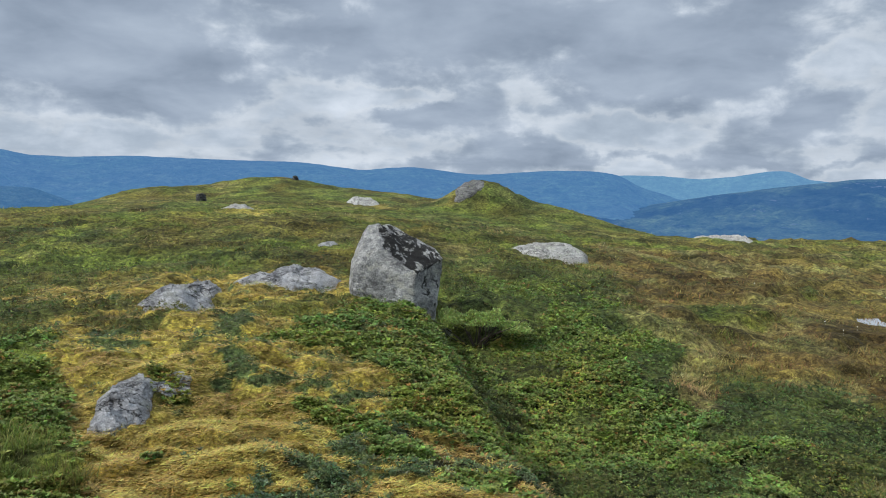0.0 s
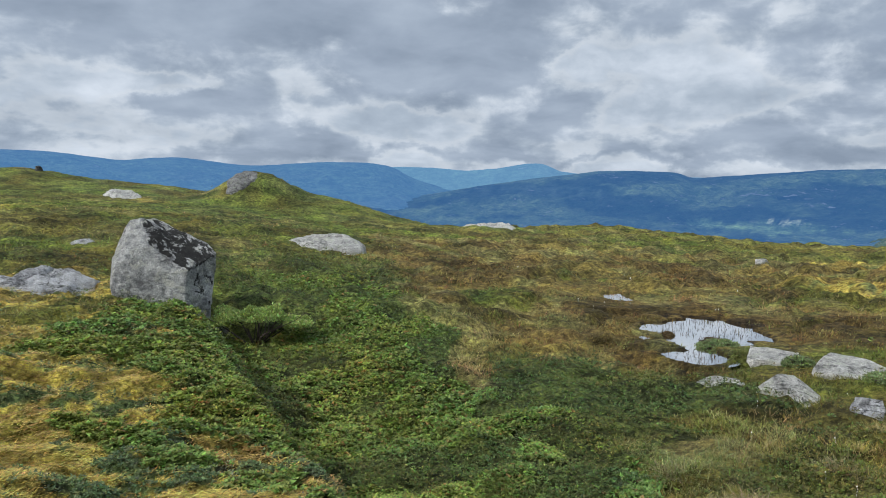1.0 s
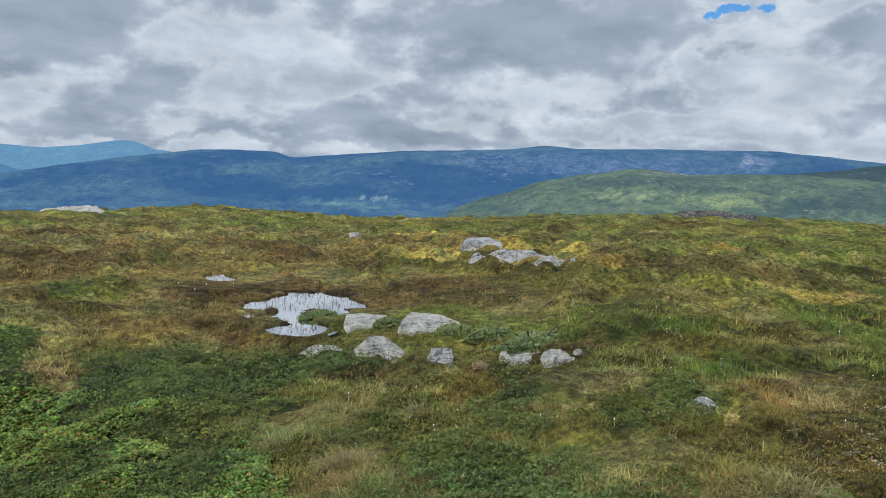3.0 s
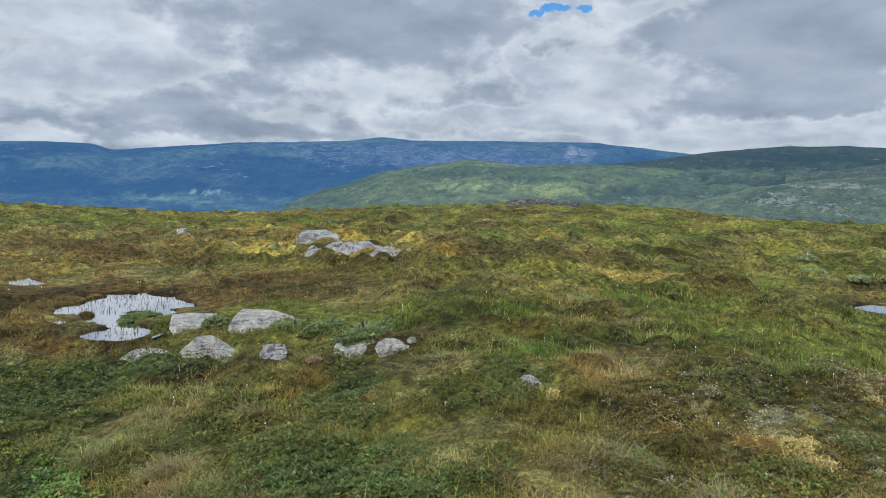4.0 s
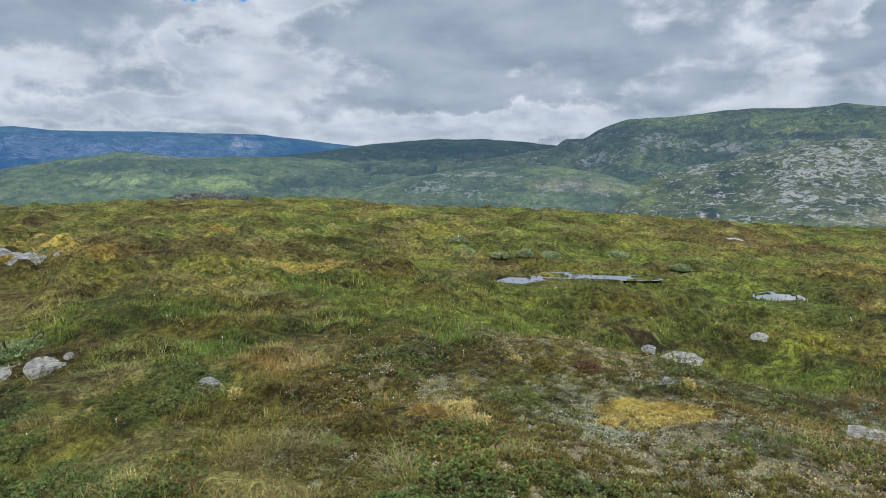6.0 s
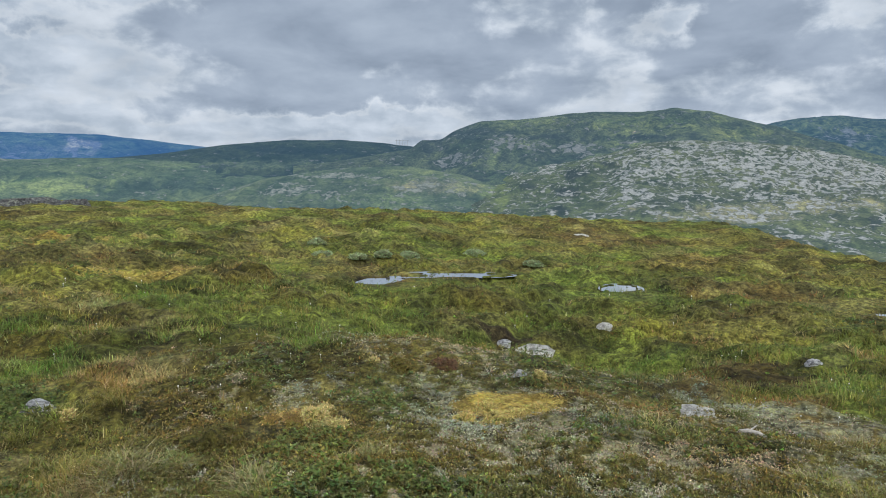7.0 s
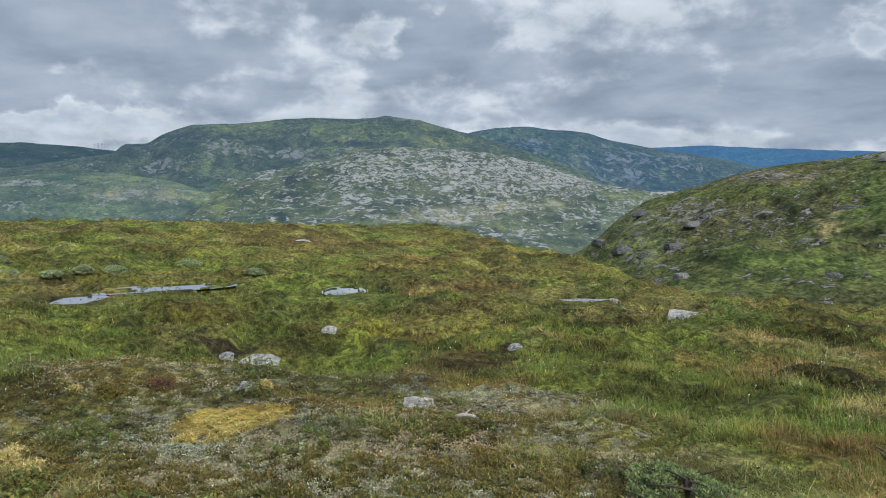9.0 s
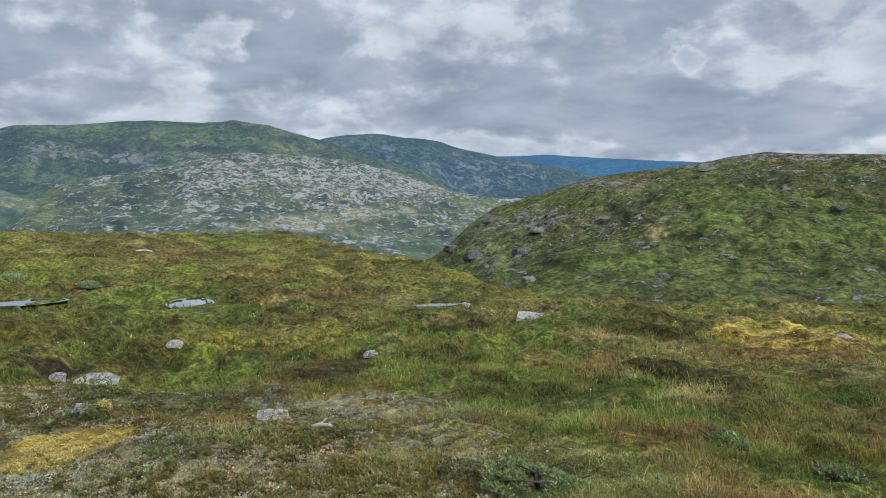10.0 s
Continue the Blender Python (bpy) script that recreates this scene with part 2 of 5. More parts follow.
GROUND = ground_material()
LEAF, BLADE = plant_material("small_leaves", 0.5, 0.2), plant_material("grass_blades", 0.6, 0.3)
BOULDER = rock_material("boulder_rock", (.72, .72, .70), (.46, .465, .465), (.20, .20, .205), 0.0, (.64, .64, .57), True, 0.6)
ROCK = rock_material("pale_lichened_rock", (.74, .73, .69), (.58, .57, .54), (.30, .295, .28), 0.0, (.60, .62, .52))
SLATE = rock_material("grey_bedrock", (.70, .705, .72), (.50, .505, .52), (.20, .20, .205), 0.0, (.44, .45, .42), cracks=1.0)
DARK_ROCK = rock_material("dark_outcrop_rock", (.15, .152, .155), (.085, .086, .09), (.035, .035, .036), 0.03)
OUTCROP_ROCK = rock_material("weathered_outcrop_rock", (.30, .30, .295), (.19, .19, .187), (.08, .08, .08), 0.03)
WATER, PEAT = water_material(), plain_material("wet_peat", (.028, .018, .012), 0.6)
TWIG, DRY_WOOD = plain_material("brown_twigs", (.05, .038, .03)), plain_material("bleached_wood", (.30, .28, .25))
METAL = plain_material("grey_pylon_steel", (.25, .27, .29), 0.5)
COTTON = plain_material("white_cotton", (.8, .8, .76), 0.9, 200)

# ---- the lie of the land ----
LATTICE = np.random.RandomState(7).rand(256, 256)


def value_noise(x, y):
    xi, yi = np.floor(x).astype(int), np.floor(y).astype(int)
    u, v = x - xi, y - yi
    u, v = u * u * (3 - 2 * u), v * v * (3 - 2 * v)
    a, b = LATTICE[xi % 256, yi % 256], LATTICE[(xi + 1) % 256, yi % 256]
    c, d = LATTICE[xi % 256, (yi + 1) % 256], LATTICE[(xi + 1) % 256, (yi + 1) % 256]
    return (a * (1 - u) + b * u) * (1 - v) + (c * (1 - u) + d * u) * v


def fbm(x, y, size, octaves=4, seed=0, gain=0.5):
    """Fractal noise from 0 to 1, mean about 0.5; size: metres of its largest bumps."""
    total, weight, norm = 0.0, 1.0, 0.0
    x, y = np.asarray(x, float) / size + 17.3 * seed + 40, np.asarray(y, float) / size - 9.1 * seed + 71
    for _ in range(octaves):
        total = total + weight * value_noise(x, y)
        norm += weight
        weight *= gain
        x, y = x * 1.93 + 5.2 - y * 0.31, y * 1.93 + 1.3 + x * 0.16
    return total / norm


def ease(lo, hi, v):
    t = np.clip((v - lo) / (hi - lo), 0, 1)
    return t * t * (3 - 2 * t)


# knolls (+) and hollows (-), ring by ring: distance, spread, then bearings and rises
LAND = [
    (0, 3, (0,), (0.17,)),
    (7, 4, (-60, -22, 6, 30, 55, 80, 105, 130, 155, 190,), (-0.25, 0.47, 0.36, -1.18, 0.27, 0.58, -0.45, -0.01, 0.19, 0.11,)),
    (17, 8, (-60, -30, -8, 14, 36, 58, 80, 100, 120, 140, 160, 190,), (0.31, -1.45, 1.49, -0.58, -0.87, 1.6, -0.71, -0.49, 0.39, 0.09, -0.53, -0.03,)),
    (34, 12, (-50, -20, 10, 40, 70, 100, 122, 140, 158, 180,), (-0.6, 0.9, -0.26, -0.65, -0.74, 0.06, -2.52, 1.24, -2.39, -0.1,)),
    (58, 9, (-45, -30, -18, -6, 5, 16, 28, 40, 52, 64, 76, 88, 100, 112,), (-3.63, 0.12, -0.16, 1.49, -0.05, -2.22, 0.48, -1.41, -0.92, -0.34, -0.39, -1.5, -0.56, -2.01,)),
    (40, 6, (124,), (-0.72,)),
    (32, 6, (133, 142, 153, 165,), (1.4, -2.98, 1.11, -1.27,)),
    (55, 2.5, (-22.5,), (0.87,)),
    (59, 4, (-14.5,), (1.7,)),
    (45, 1.8, (2.9,), (1.82,)),
    (58, 4, (78,), (0.24,)),
    (46, 3, (9,), (1.24,)),
    (8.9, 1.3, (100, 107, 114,), (-0.2, -0.3, -0.2,)),
    (7.6, 0.8, (95, 101, 107, 113,), (0.14, 0.17, 0.17, 0.12,)),
    (10.6, 0.9, (102, 107, 112,), (-0.30, -0.36, -0.2,)),
]


def bearings(x, y):
    a = np.degrees(np.arctan2(x, y))
    return np.where(a < -100, a + 360, a)


def rolling(x, y):
    """The large shapes of the fell's top, which drops away past its rim."""
    z = np.zeros_like(x)
    for distance, spread, at, rise in LAND:
        for a, k in zip(at, rise):
            cx, cy = distance * math.sin(radians(a)), distance * math.cos(radians(a))
            z += k * np.exp(-((x - cx) ** 2 + (y - cy) ** 2) / (2 * spread ** 2))
    a, r = bearings(x, y), np.hypot(x, y)
    k = np.where(a > 200, 0, ease(108, 138, a))
    e = np.maximum(0, r - (55 - 25 * k))
    z -= (.3 + .25 * k) * (np.sqrt(e * e + 16) - 4)
    return np.maximum(z, -165)


# pools: bearing, distance, half length across, half length along the view, turn, water level
POOLS = [(37.5, 12.15, .85, 1.2, 0, -.62), (37.2, 10.15, .40, .42, 20, -.62), (36.9, 11.0, .22, .7, 10, -.62), (31.2, 15.2, .28, .55, 10, -.62),
         (93.0, 16.7, .55, .55, 0, -1.12), (99.0, 17.6, 1.1, .38, -4, -1.12), (95.9, 17.2, .55, .16, -4, -1.12),
         (111.9, 16.0, .36, .5, 0, -1.1), (130.4, 16.6, .6, .3, 8, -1.36)]


def pool_distance(x, y, pool):
    a, d, across, along, turn, level = pool
    c, t = polar(a, d), radians(-a + turn)
    u, v = (x - c.x) * math.cos(t) + (y - c.y) * math.sin(t), -(x - c.x) * math.sin(t) + (y - c.y) * math.cos(t)
    q = np.hypot(u / across, v / along)
    return q + (fbm(x, y, 0.5, 3, 31) - 0.5) * 0.9 * np.minimum(1, q)


def bank(x, y):
    """The mound's edge: to its right the ground lies lower."""
    side = (x - (1.17 - 0.142 * y)) / 1.01
    return -0.46 * ease(-0.1, 0.45, side) * (1 - ease(0.9, 3.2, side)) * ease(2.2, 3.4, y) * (1 - ease(10.5, 12.0, y))


def comb(x, y):
    """The combed strands of the moss: long low waves across the slope."""
    return np.abs(fbm(x + 1.5 * y, 4.2 * y - 0.9 * x, 0.5, 3, 63) - 0.5)


def hummocks(x, y):
    """Rounded hummocks with narrow hollows between them, from 0 to 1."""
    a = np.abs(fbm(x, y, 2.0, 4, 1) - 0.5) * 3.2
    b = np.abs(fbm(x, y, 0.9, 3, 9) - 0.5) * 3.2
    return np.clip(0.6 * a + 0.4 * b, 0, 1)


def heath_mat(x, y):
    """1 on the flat lichen heath, where nothing stands tall."""
    return 1 - ease(.75, 1.2, np.hypot((x - 5.0) / 3.6, (y + 1.3) / 2.6) + (fbm(x, y, 1.2, 3, 80) - .5) * .8)


def height_at(x, y):
    x, y = np.asarray(x, float), np.asarray(y, float)
    r = np.hypot(x, y)
    z = rolling(x, y) + bank(x, y)
    near = 1 - ease(25, 60, r)
    smooth_hill = 1 - 0.6 * (1 - ease(14, 30, bearings(x, y))) * ease(6, 12, r)
    z += (hummocks(x, y) - 0.4) * (0.28 + 0.26 * ease(7, 16, r)) * ease(1.5, 7, r) * smooth_hill
    z += (fbm(x, y, 5.0, 3, 2) - 0.5) * 0.30 * ease(4, 12, r)
    tuft = np.minimum(1, np.abs(fbm(x, y, 0.55, 3, 3) - 0.5) * 4.5)
    z += (tuft - 0.5) * (0.07 + 0.07 * ease(6, 14, r)) * near * (1 - 0.65 * heath_mat(x, y))
    combed = 1 - ease(.8, 1.25, np.hypot((x + 1.8) / 2.6, (y - 7) / 6.5))
    z += (comb(x, y) - 0.12) * -0.30 * combed
    z += (fbm(x, y, 60.0, 4, 4) - 0.5) * 14 * ease(90, 260, r)
    for pool in POOLS:
        q, level = pool_distance(x, y, pool), pool[5]
        c = polar(pool[0], pool[1])
        behind = ease(-0.1, 0.25, ((x - c.x) * c.x + (y - c.y) * c.y) / pool[1])
        out = (q - 1) * min(pool[2], pool[3])
        lip = level + 0.03 + 0.025 * behind * ease(1.05, 1.2, q) + np.maximum(out, 0) * 0.07 + 4 * ease(4.5, 8.0, q)
        z = np.minimum(z, lip)
        z = np.where(q < 1.6, np.maximum(z, level + 0.03 - 0.3 * ease(1.25, 1.6, q)), z)
    for pool in POOLS:
        z = z + (pool[5] - 0.14 - z) * (1 - ease(0.88, 1.02, pool_distance(x, y, pool)))
    return z


def ground_z(bearing, distance):
    p = polar(bearing, distance)
    return float(height_at(np.array([p.x]), np.array([p.y]))[0])


def stand(bearing, distance, dz=0.0):
    return polar(bearing, distance, ground_z(bearing, distance) + dz)


def patch(x, y, bearing, distance, across, along, ragged=0.8, seed=5, grain=0.7):
    """1 inside an uneven patch of ground, 0 outside."""
    c, t = polar(bearing, distance), radians(-bearing)
    u, v = (x - c.x) * math.cos(t) + (y - c.y) * math.sin(t), -(x - c.x) * math.sin(t) + (y - c.y) * math.cos(t)
    q = np.hypot(u / across, v / along) + (fbm(x, y, grain, 4, seed) - 0.5) * 2 * ragged
    return 1 - ease(0.8, 1.1, q)


# what grows where; colours are bare albedos
TINTS = dict(moss=(.388, .294, .082), bilberry=(.152, .206, .049), crowberry=(.090, .120, .036), sedge=(.168, .120, .046), grass=(.152, .138, .036),
             straw=(.230, .204, .086), heather=(.120, .108, .032), lichen=(.31, .30, .215), lush=(.122, .150, .033), peat=(.035, .024, .015), sprig=(.122, .160, .072))
KINDS = list(TINTS)


def growth(x, y):
    """The share of each kind of plant cover at the places (x, y): a row a kind."""
    r, a = np.hypot(x, y), bearings(x, y)
    n1, n2, n3, n4 = fbm(x, y, 2.2, 4, 11), fbm(x, y, 0.8, 4, 12), fbm(x, y, 6.5, 4, 13), fbm(x, y, 0.35, 3, 14)
    k = {name: np.zeros_like(x) for name in KINDS}
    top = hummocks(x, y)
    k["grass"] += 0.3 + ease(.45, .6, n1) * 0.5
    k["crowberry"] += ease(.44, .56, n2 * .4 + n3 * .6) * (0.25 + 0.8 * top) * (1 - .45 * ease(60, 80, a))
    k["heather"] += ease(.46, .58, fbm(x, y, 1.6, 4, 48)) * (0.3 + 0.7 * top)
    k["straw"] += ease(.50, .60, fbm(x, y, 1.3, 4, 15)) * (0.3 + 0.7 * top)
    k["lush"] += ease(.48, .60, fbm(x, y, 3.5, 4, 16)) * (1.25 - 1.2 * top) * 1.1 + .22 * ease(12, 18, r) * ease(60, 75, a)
    k["sedge"] += ease(.52, .62, fbm(x, y, 2.8, 4, 49)) * 0.6
    k["moss"] += ease(.64, .69, fbm(x, y, 1.9, 4, 50)) * 0.25 * ease(9, 12, r) * (1 - ease(18, 26, r))
    k["bilberry"] += ease(.52, .62, fbm(x, y, 2.5, 4, 51)) * top * 0.4 * ease(6, 9, r)

    hill = (1 - ease(10, 22, a)) * ease(10, 14, r)
    k["sedge"] *= 1 - .7 * hill
    k["heather"] *= 1 - .2 * hill
    k["crowberry"] += .28 * hill
    k["lush"] += .10 * hill
    rim = ease(108, 114, a) * (1 - ease(136, 140, a)) * ease(19, 24, r)
    k["sedge"] += .35 * rim
    k["heather"] += .45 * rim

    close = (1 - ease(6.3, 7.5, r)) * ease(26, 34, a) * (1 - ease(64, 72, a))
    k["straw"] *= 1 - .55 * close
    k["sedge"] *= 1 - .6 * close
    k["crowberry"] += close * ease(.48, .58, n2) * 1.1
    k["lush"] += close * ease(.50, .60, n1) * .7

    def over(name, weight, keep=0.0):
        for other in KINDS:
            k[other] *= 1 - weight * (1 - keep)
        k[name] += weight

    over("sedge", np.maximum(patch(x, y, 27, 20, 6.5, 7, .6, 6, 3), 0.85 * patch(x, y, 36, 12.8, 3, 2.8, .5, 7, 1.5)) * ease(.34, .50, n2) * .9, .25)
    bog = np.maximum(patch(x, y, 27, 13, 3.6, 4.2, .5, 72, 2), patch(x, y, 33, 24, 8, 6, .5, 73, 3))
    over("sedge", bog * ease(.36, .50, fbm(x, y, 1.7, 4, 74)) * .8, .3)
    over("straw", bog * ease(.50, .60, fbm(x, y, 1.0, 4, 75)) * .7, .3)
    over("lush", patch(x, y, 101, 9.6, 3.6, 1.5, .5, 8, 1.2) * .85, .2)
    over("lush", patch(x, y, 110, 14.5, 6.0, 2.2, .7, 9, 1.5) * .55, .3)
    over("bilberry", patch(x, y, -1, 6.6, 1.7, 4.6, .35, 10, .8) * .95)
    over("bilberry", patch(x, y, -31, 4.8, 1.3, 1.2, .7, 17) * .9)
    ragged = x + 1.1 * (fbm(x, y, 1.1, 4, 19) - 0.5)
    flank = ease(.1, .5, ragged) * (1 - ease(2.9, 3.2, ragged)) * ease(2, 3, y) * (1 - ease(13, 15, y))
    over("bilberry", flank * .97)
    over("crowberry", flank * ease(.50, .57, n2) * .75)
    over("crowberry", ease(3.2, 3.5, ragged) * (1 - ease(4.5, 5.0, ragged)) * ease(5, 6.5, y) * (1 - ease(8, 9.5, y)) * ease(.40, .50, n2) * .85, .15)
    over("straw", (1 - ease(.14, .32, np.abs(x - 3.15 - 1.2 * (fbm(x, y, 1.6, 3, 20) - .5)))) * ease(6.8, 7.6, y) * (1 - ease(11.5, 13, y)) * .85)
    over("crowberry", patch(x, y, 33, 8.2, 1.9, 1.0, .7, 21) * .75)
    mat = heath_mat(x, y)
    over("heather", mat * .93)
    over("crowberry", mat * ease(.48, .58, fbm(x, y, .7, 4, 82)) * .55, .3)
    over("grass", mat * ease(.54, .62, fbm(x, y, .9, 4, 86)) * .6, .3)
    over("crowberry", patch(x, y, 52, 4.2, 1.3, .6, .6, 87) * ease(.40, .5, n2) * .85)
    over("straw", patch(x, y, 140, 7.2, 6.5, 3.6, .5, 55, 1.5) * ease(.40, .56, fbm(x, y, .9, 4, 56)) * .42, .3)
    over("sedge", patch(x, y, 150, 7.2, 5.5, 4.2, .5, 57, 1.5) * ease(.48, .60, fbm(x, y, 1.1, 4, 58)) * .7, .2)
    over("straw", patch(x, y, 62, 5.4, 3.2, 1.8, .5, 59, 1.0) * ease(.46, .58, fbm(x, y, .7, 4, 62)) * .7, .25)
    over("lichen", mat * ease(.50, .57, .20 * fbm(x, y, .6, 3, 24) + .30 * fbm(x, y, 1.6, 2, 83) + .50 * fbm(x, y, .07, 3, 52)) * .8)
    over("lichen", patch(x, y, 1, 4.2, 1.6, 1.0, .6, 25) * ease(.52, .66, .4 * fbm(x, y, .4, 3, 26) + .6 * fbm(x, y, .07, 3, 53)) * .7)
    moss = patch(x, y, -16, 6.2, 1.7, 4.4, .7, 27, 1.1) * ease(.38, .46, fbm(x, y, .6, 4, 28))
    for b, d, u, v, s in ((-13, 12.2, 1.9, 2.0, 29), (-21, 12, 2.4, 1.6, 30), (-15.3, 31, 1.2, 3.0, 32), (-5.2, 42, .8, 2.0, 33),
                          (52.5, 18.6, 2.9, 1.8, 35), (58.5, 15.5, 1.4, .9, 36), (103.8, 5.62, .48, .36, 38), (87.3, 5.2, .24, .2, 39),
                          (47, 27, 1.6, 2, 41), (72, 27, 2.5, 1.4, 42)):
        moss = np.maximum(moss, patch(x, y, b, d, u, v, .55, s, .6) * (1 if d < 14 else .58))
    for b, d, u, v, s in ((75.6, 14.0, 1.15, .8, 37), (72.3, 14.6, .6, .5, 67), (157.2, 13.4, 1.35, 3.2, 40), (56.5, 15.6, 1.5, .5, 68), (103.8, 5.62, .46, .32, 69)):
        moss = np.maximum(moss, patch(x, y, b, d, u, v, .3, s, .5))
    over("moss", moss * .97)
    over("sprig", moss * (1 - .8 * ease(60, 70, a)) * ease(.55, .62, .5 * fbm(x, y, .7, 4, 44) + .5 * fbm(x, y, .16, 3, 66)) * .9)
    edge = (1 - ease(-30, -26.5, np.where(a > 200, a - 360, a) + 9 * (n1 - .5))) * (1 - ease(7, 8.5, r))
    over("bilberry", edge * .9)
    over("lush", edge * ease(.50, .58, n2) * .8)
    for pool in POOLS:
        q = pool_distance(x, y, pool)
        c = polar(pool[0], pool[1])
        behind = ease(-0.1, 0.3, ((x - c.x) * c.x + (y - c.y) * c.y) / pool[1])
        over("peat", (1 - ease(.98, 1.04 + .12 * n2 * behind, q)) * .9)
    over("peat", patch(x, y, 108.0, 11.5, .9, .25, .9, 45, .3) * .5)
    over("peat", patch(x, y, 103.2, 11.4, .4, .25, .9, 76, .3) * .7)
    over("peat", patch(x, y, 125.2, 9.75, .5, .2, 1.0, 46, .3) * .5)
    over("peat", patch(x, y, 40.5, 13.0, .5, .3, .8, 47, .5) * .8, .2)
    share = np.stack([k[name] for name in KINDS]) ** 3.2
    return share / (share.sum(0) + 1e-9)


def tint_of(share):
    return share.T @ np.array([TINTS[name] for name in KINDS])


def sheet(name, x, y, z, material, tint=None, smooth=True, wrap=False):
    """A grid of points (rows by columns) as one mesh."""
    rows, cols = x.shape
    me = bpy.data.meshes.new(name)
    i = np.arange(rows * cols).reshape(rows, cols)
    if wrap:
        i = np.concatenate([i, i[:, :1]], 1)
    quads = np.stack([i[:-1, :-1], i[:-1, 1:], i[1:, 1:], i[1:, :-1]], -1).reshape(-1, 4)
    fill(me, np.stack([x, y, z], -1).reshape(-1, 3), quads, tint, smooth)
    me.materials.append(material)
    return new(name, me)


def fill(me, points, faces, tint=None, smooth=False):
    """Fills a mesh fast; faces: an array of quads or of triangles."""
    count, sides = faces.shape
    me.vertices.add(len(points))
    me.vertices.foreach_set("co", np.ascontiguousarray(points, np.float32).ravel())
    me.loops.add(count * sides)
    me.loops.foreach_set("vertex_index", np.ascontiguousarray(faces, np.int32).ravel())
    me.polygons.add(count)
    me.polygons.foreach_set("loop_start", np.arange(0, count * sides, sides, dtype=np.int32))
    if smooth:
        me.polygons.foreach_set("use_smooth", np.ones(count, bool))
    if tint is not None:
        at = me.attributes.new("tint", "FLOAT_COLOR", "POINT")
        at.data.foreach_set("color", (tint if tint.shape[1] == 4 else np.concatenate([tint, np.ones((len(tint), 1))], 1)).astype(np.float32).ravel())
    me.update(calc_edges=True)


STEP = 0.34
SEEN = np.arange(-42, 172, STEP)
REACH = np.concatenate([[0.02, 0.6, 1.2, 1.8, 2.4], np.geomspace(2.8, 13.5, 260), np.geomspace(13.65, 62, 150), np.geomspace(64, 4800, 50)])


def build_ground():
    """The ground's one sheet; returns its heights and its plant cover over the seen sector."""
    a = np.radians(np.concatenate([SEEN, np.arange(172, 318, 3.0)]))
    x, y = REACH[:, None] * np.sin(a)[None], REACH[:, None] * np.cos(a)[None]
    z = height_at(x.ravel(), y.ravel()).reshape(x.shape)
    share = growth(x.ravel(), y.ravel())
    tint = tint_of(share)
    tint *= 1 - 0.25 * share[KINDS.index("lichen")][:, None]
    # dark litter and stems under leaves and blades, deepened to paint shaded gaps
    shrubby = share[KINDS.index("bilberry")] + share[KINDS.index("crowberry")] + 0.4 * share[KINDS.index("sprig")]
    litter_shade = ((0.24 + 0.12 * shrubby) * (1 - 0.7 * ease(9, 26, np.hypot(x, y).ravel())))[:, None]
    litter_shade *= 1 - 0.8 * share[KINDS.index("moss")][:, None]
    tint = tint * (1 - litter_shade) + np.array([.034, .030, .016]) * litter_shade
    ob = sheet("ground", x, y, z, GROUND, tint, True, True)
    tagged(ob, "mossy green and brown heath covering a rolling fell top", "ground", kind="structure")
    n = len(SEEN)
    return z[:, :n], share.reshape(len(KINDS), *x.shape)[:, :, :n].astype(np.float32)


GROUND_Z, COVER = build_ground()


def on_sheet(x, y):
    """Row and column of places on the ground's sheet, as fractions."""
    i = np.interp(np.hypot(x, y), REACH, np.arange(len(REACH)))
    j = np.clip((bearings(x, y) - SEEN[0]) / STEP, 0, len(SEEN) - 1.001)
    return np.minimum(i, len(REACH) - 1.001), j


def sheet_z(x, y):
    i, j = on_sheet(x, y)
    i0, j0 = i.astype(int), j.astype(int)
    u, v = i - i0, j - j0
    return (GROUND_Z[i0, j0] * (1 - u) + GROUND_Z[i0 + 1, j0] * u) * (1 - v) + (GROUND_Z[i0, j0 + 1] * (1 - u) + GROUND_Z[i0 + 1, j0 + 1] * u) * v


for pool in POOLS:
    b, d, across, along, turn, level = pool
    k = np.linspace(0, 2 * np.pi, 33)[:-1]
    c, t = polar(b, d), radians(-b + turn)
    u, v = across * 1.35 * np.cos(k), along * 1.35 * np.sin(k)
    me = bpy.data.meshes.new("water")
    me.from_pydata([(c.x + p * math.cos(t) - q * math.sin(t), c.y + p * math.sin(t) + q * math.cos(t), level + 0.001 * POOLS.index(pool)) for p, q in zip(u, v)], [], [list(range(32))])
    me.materials.append(WATER)
    tagged(new("water", me), "still dark bog pool reflecting the grey sky", "bog pool", kind="structure")


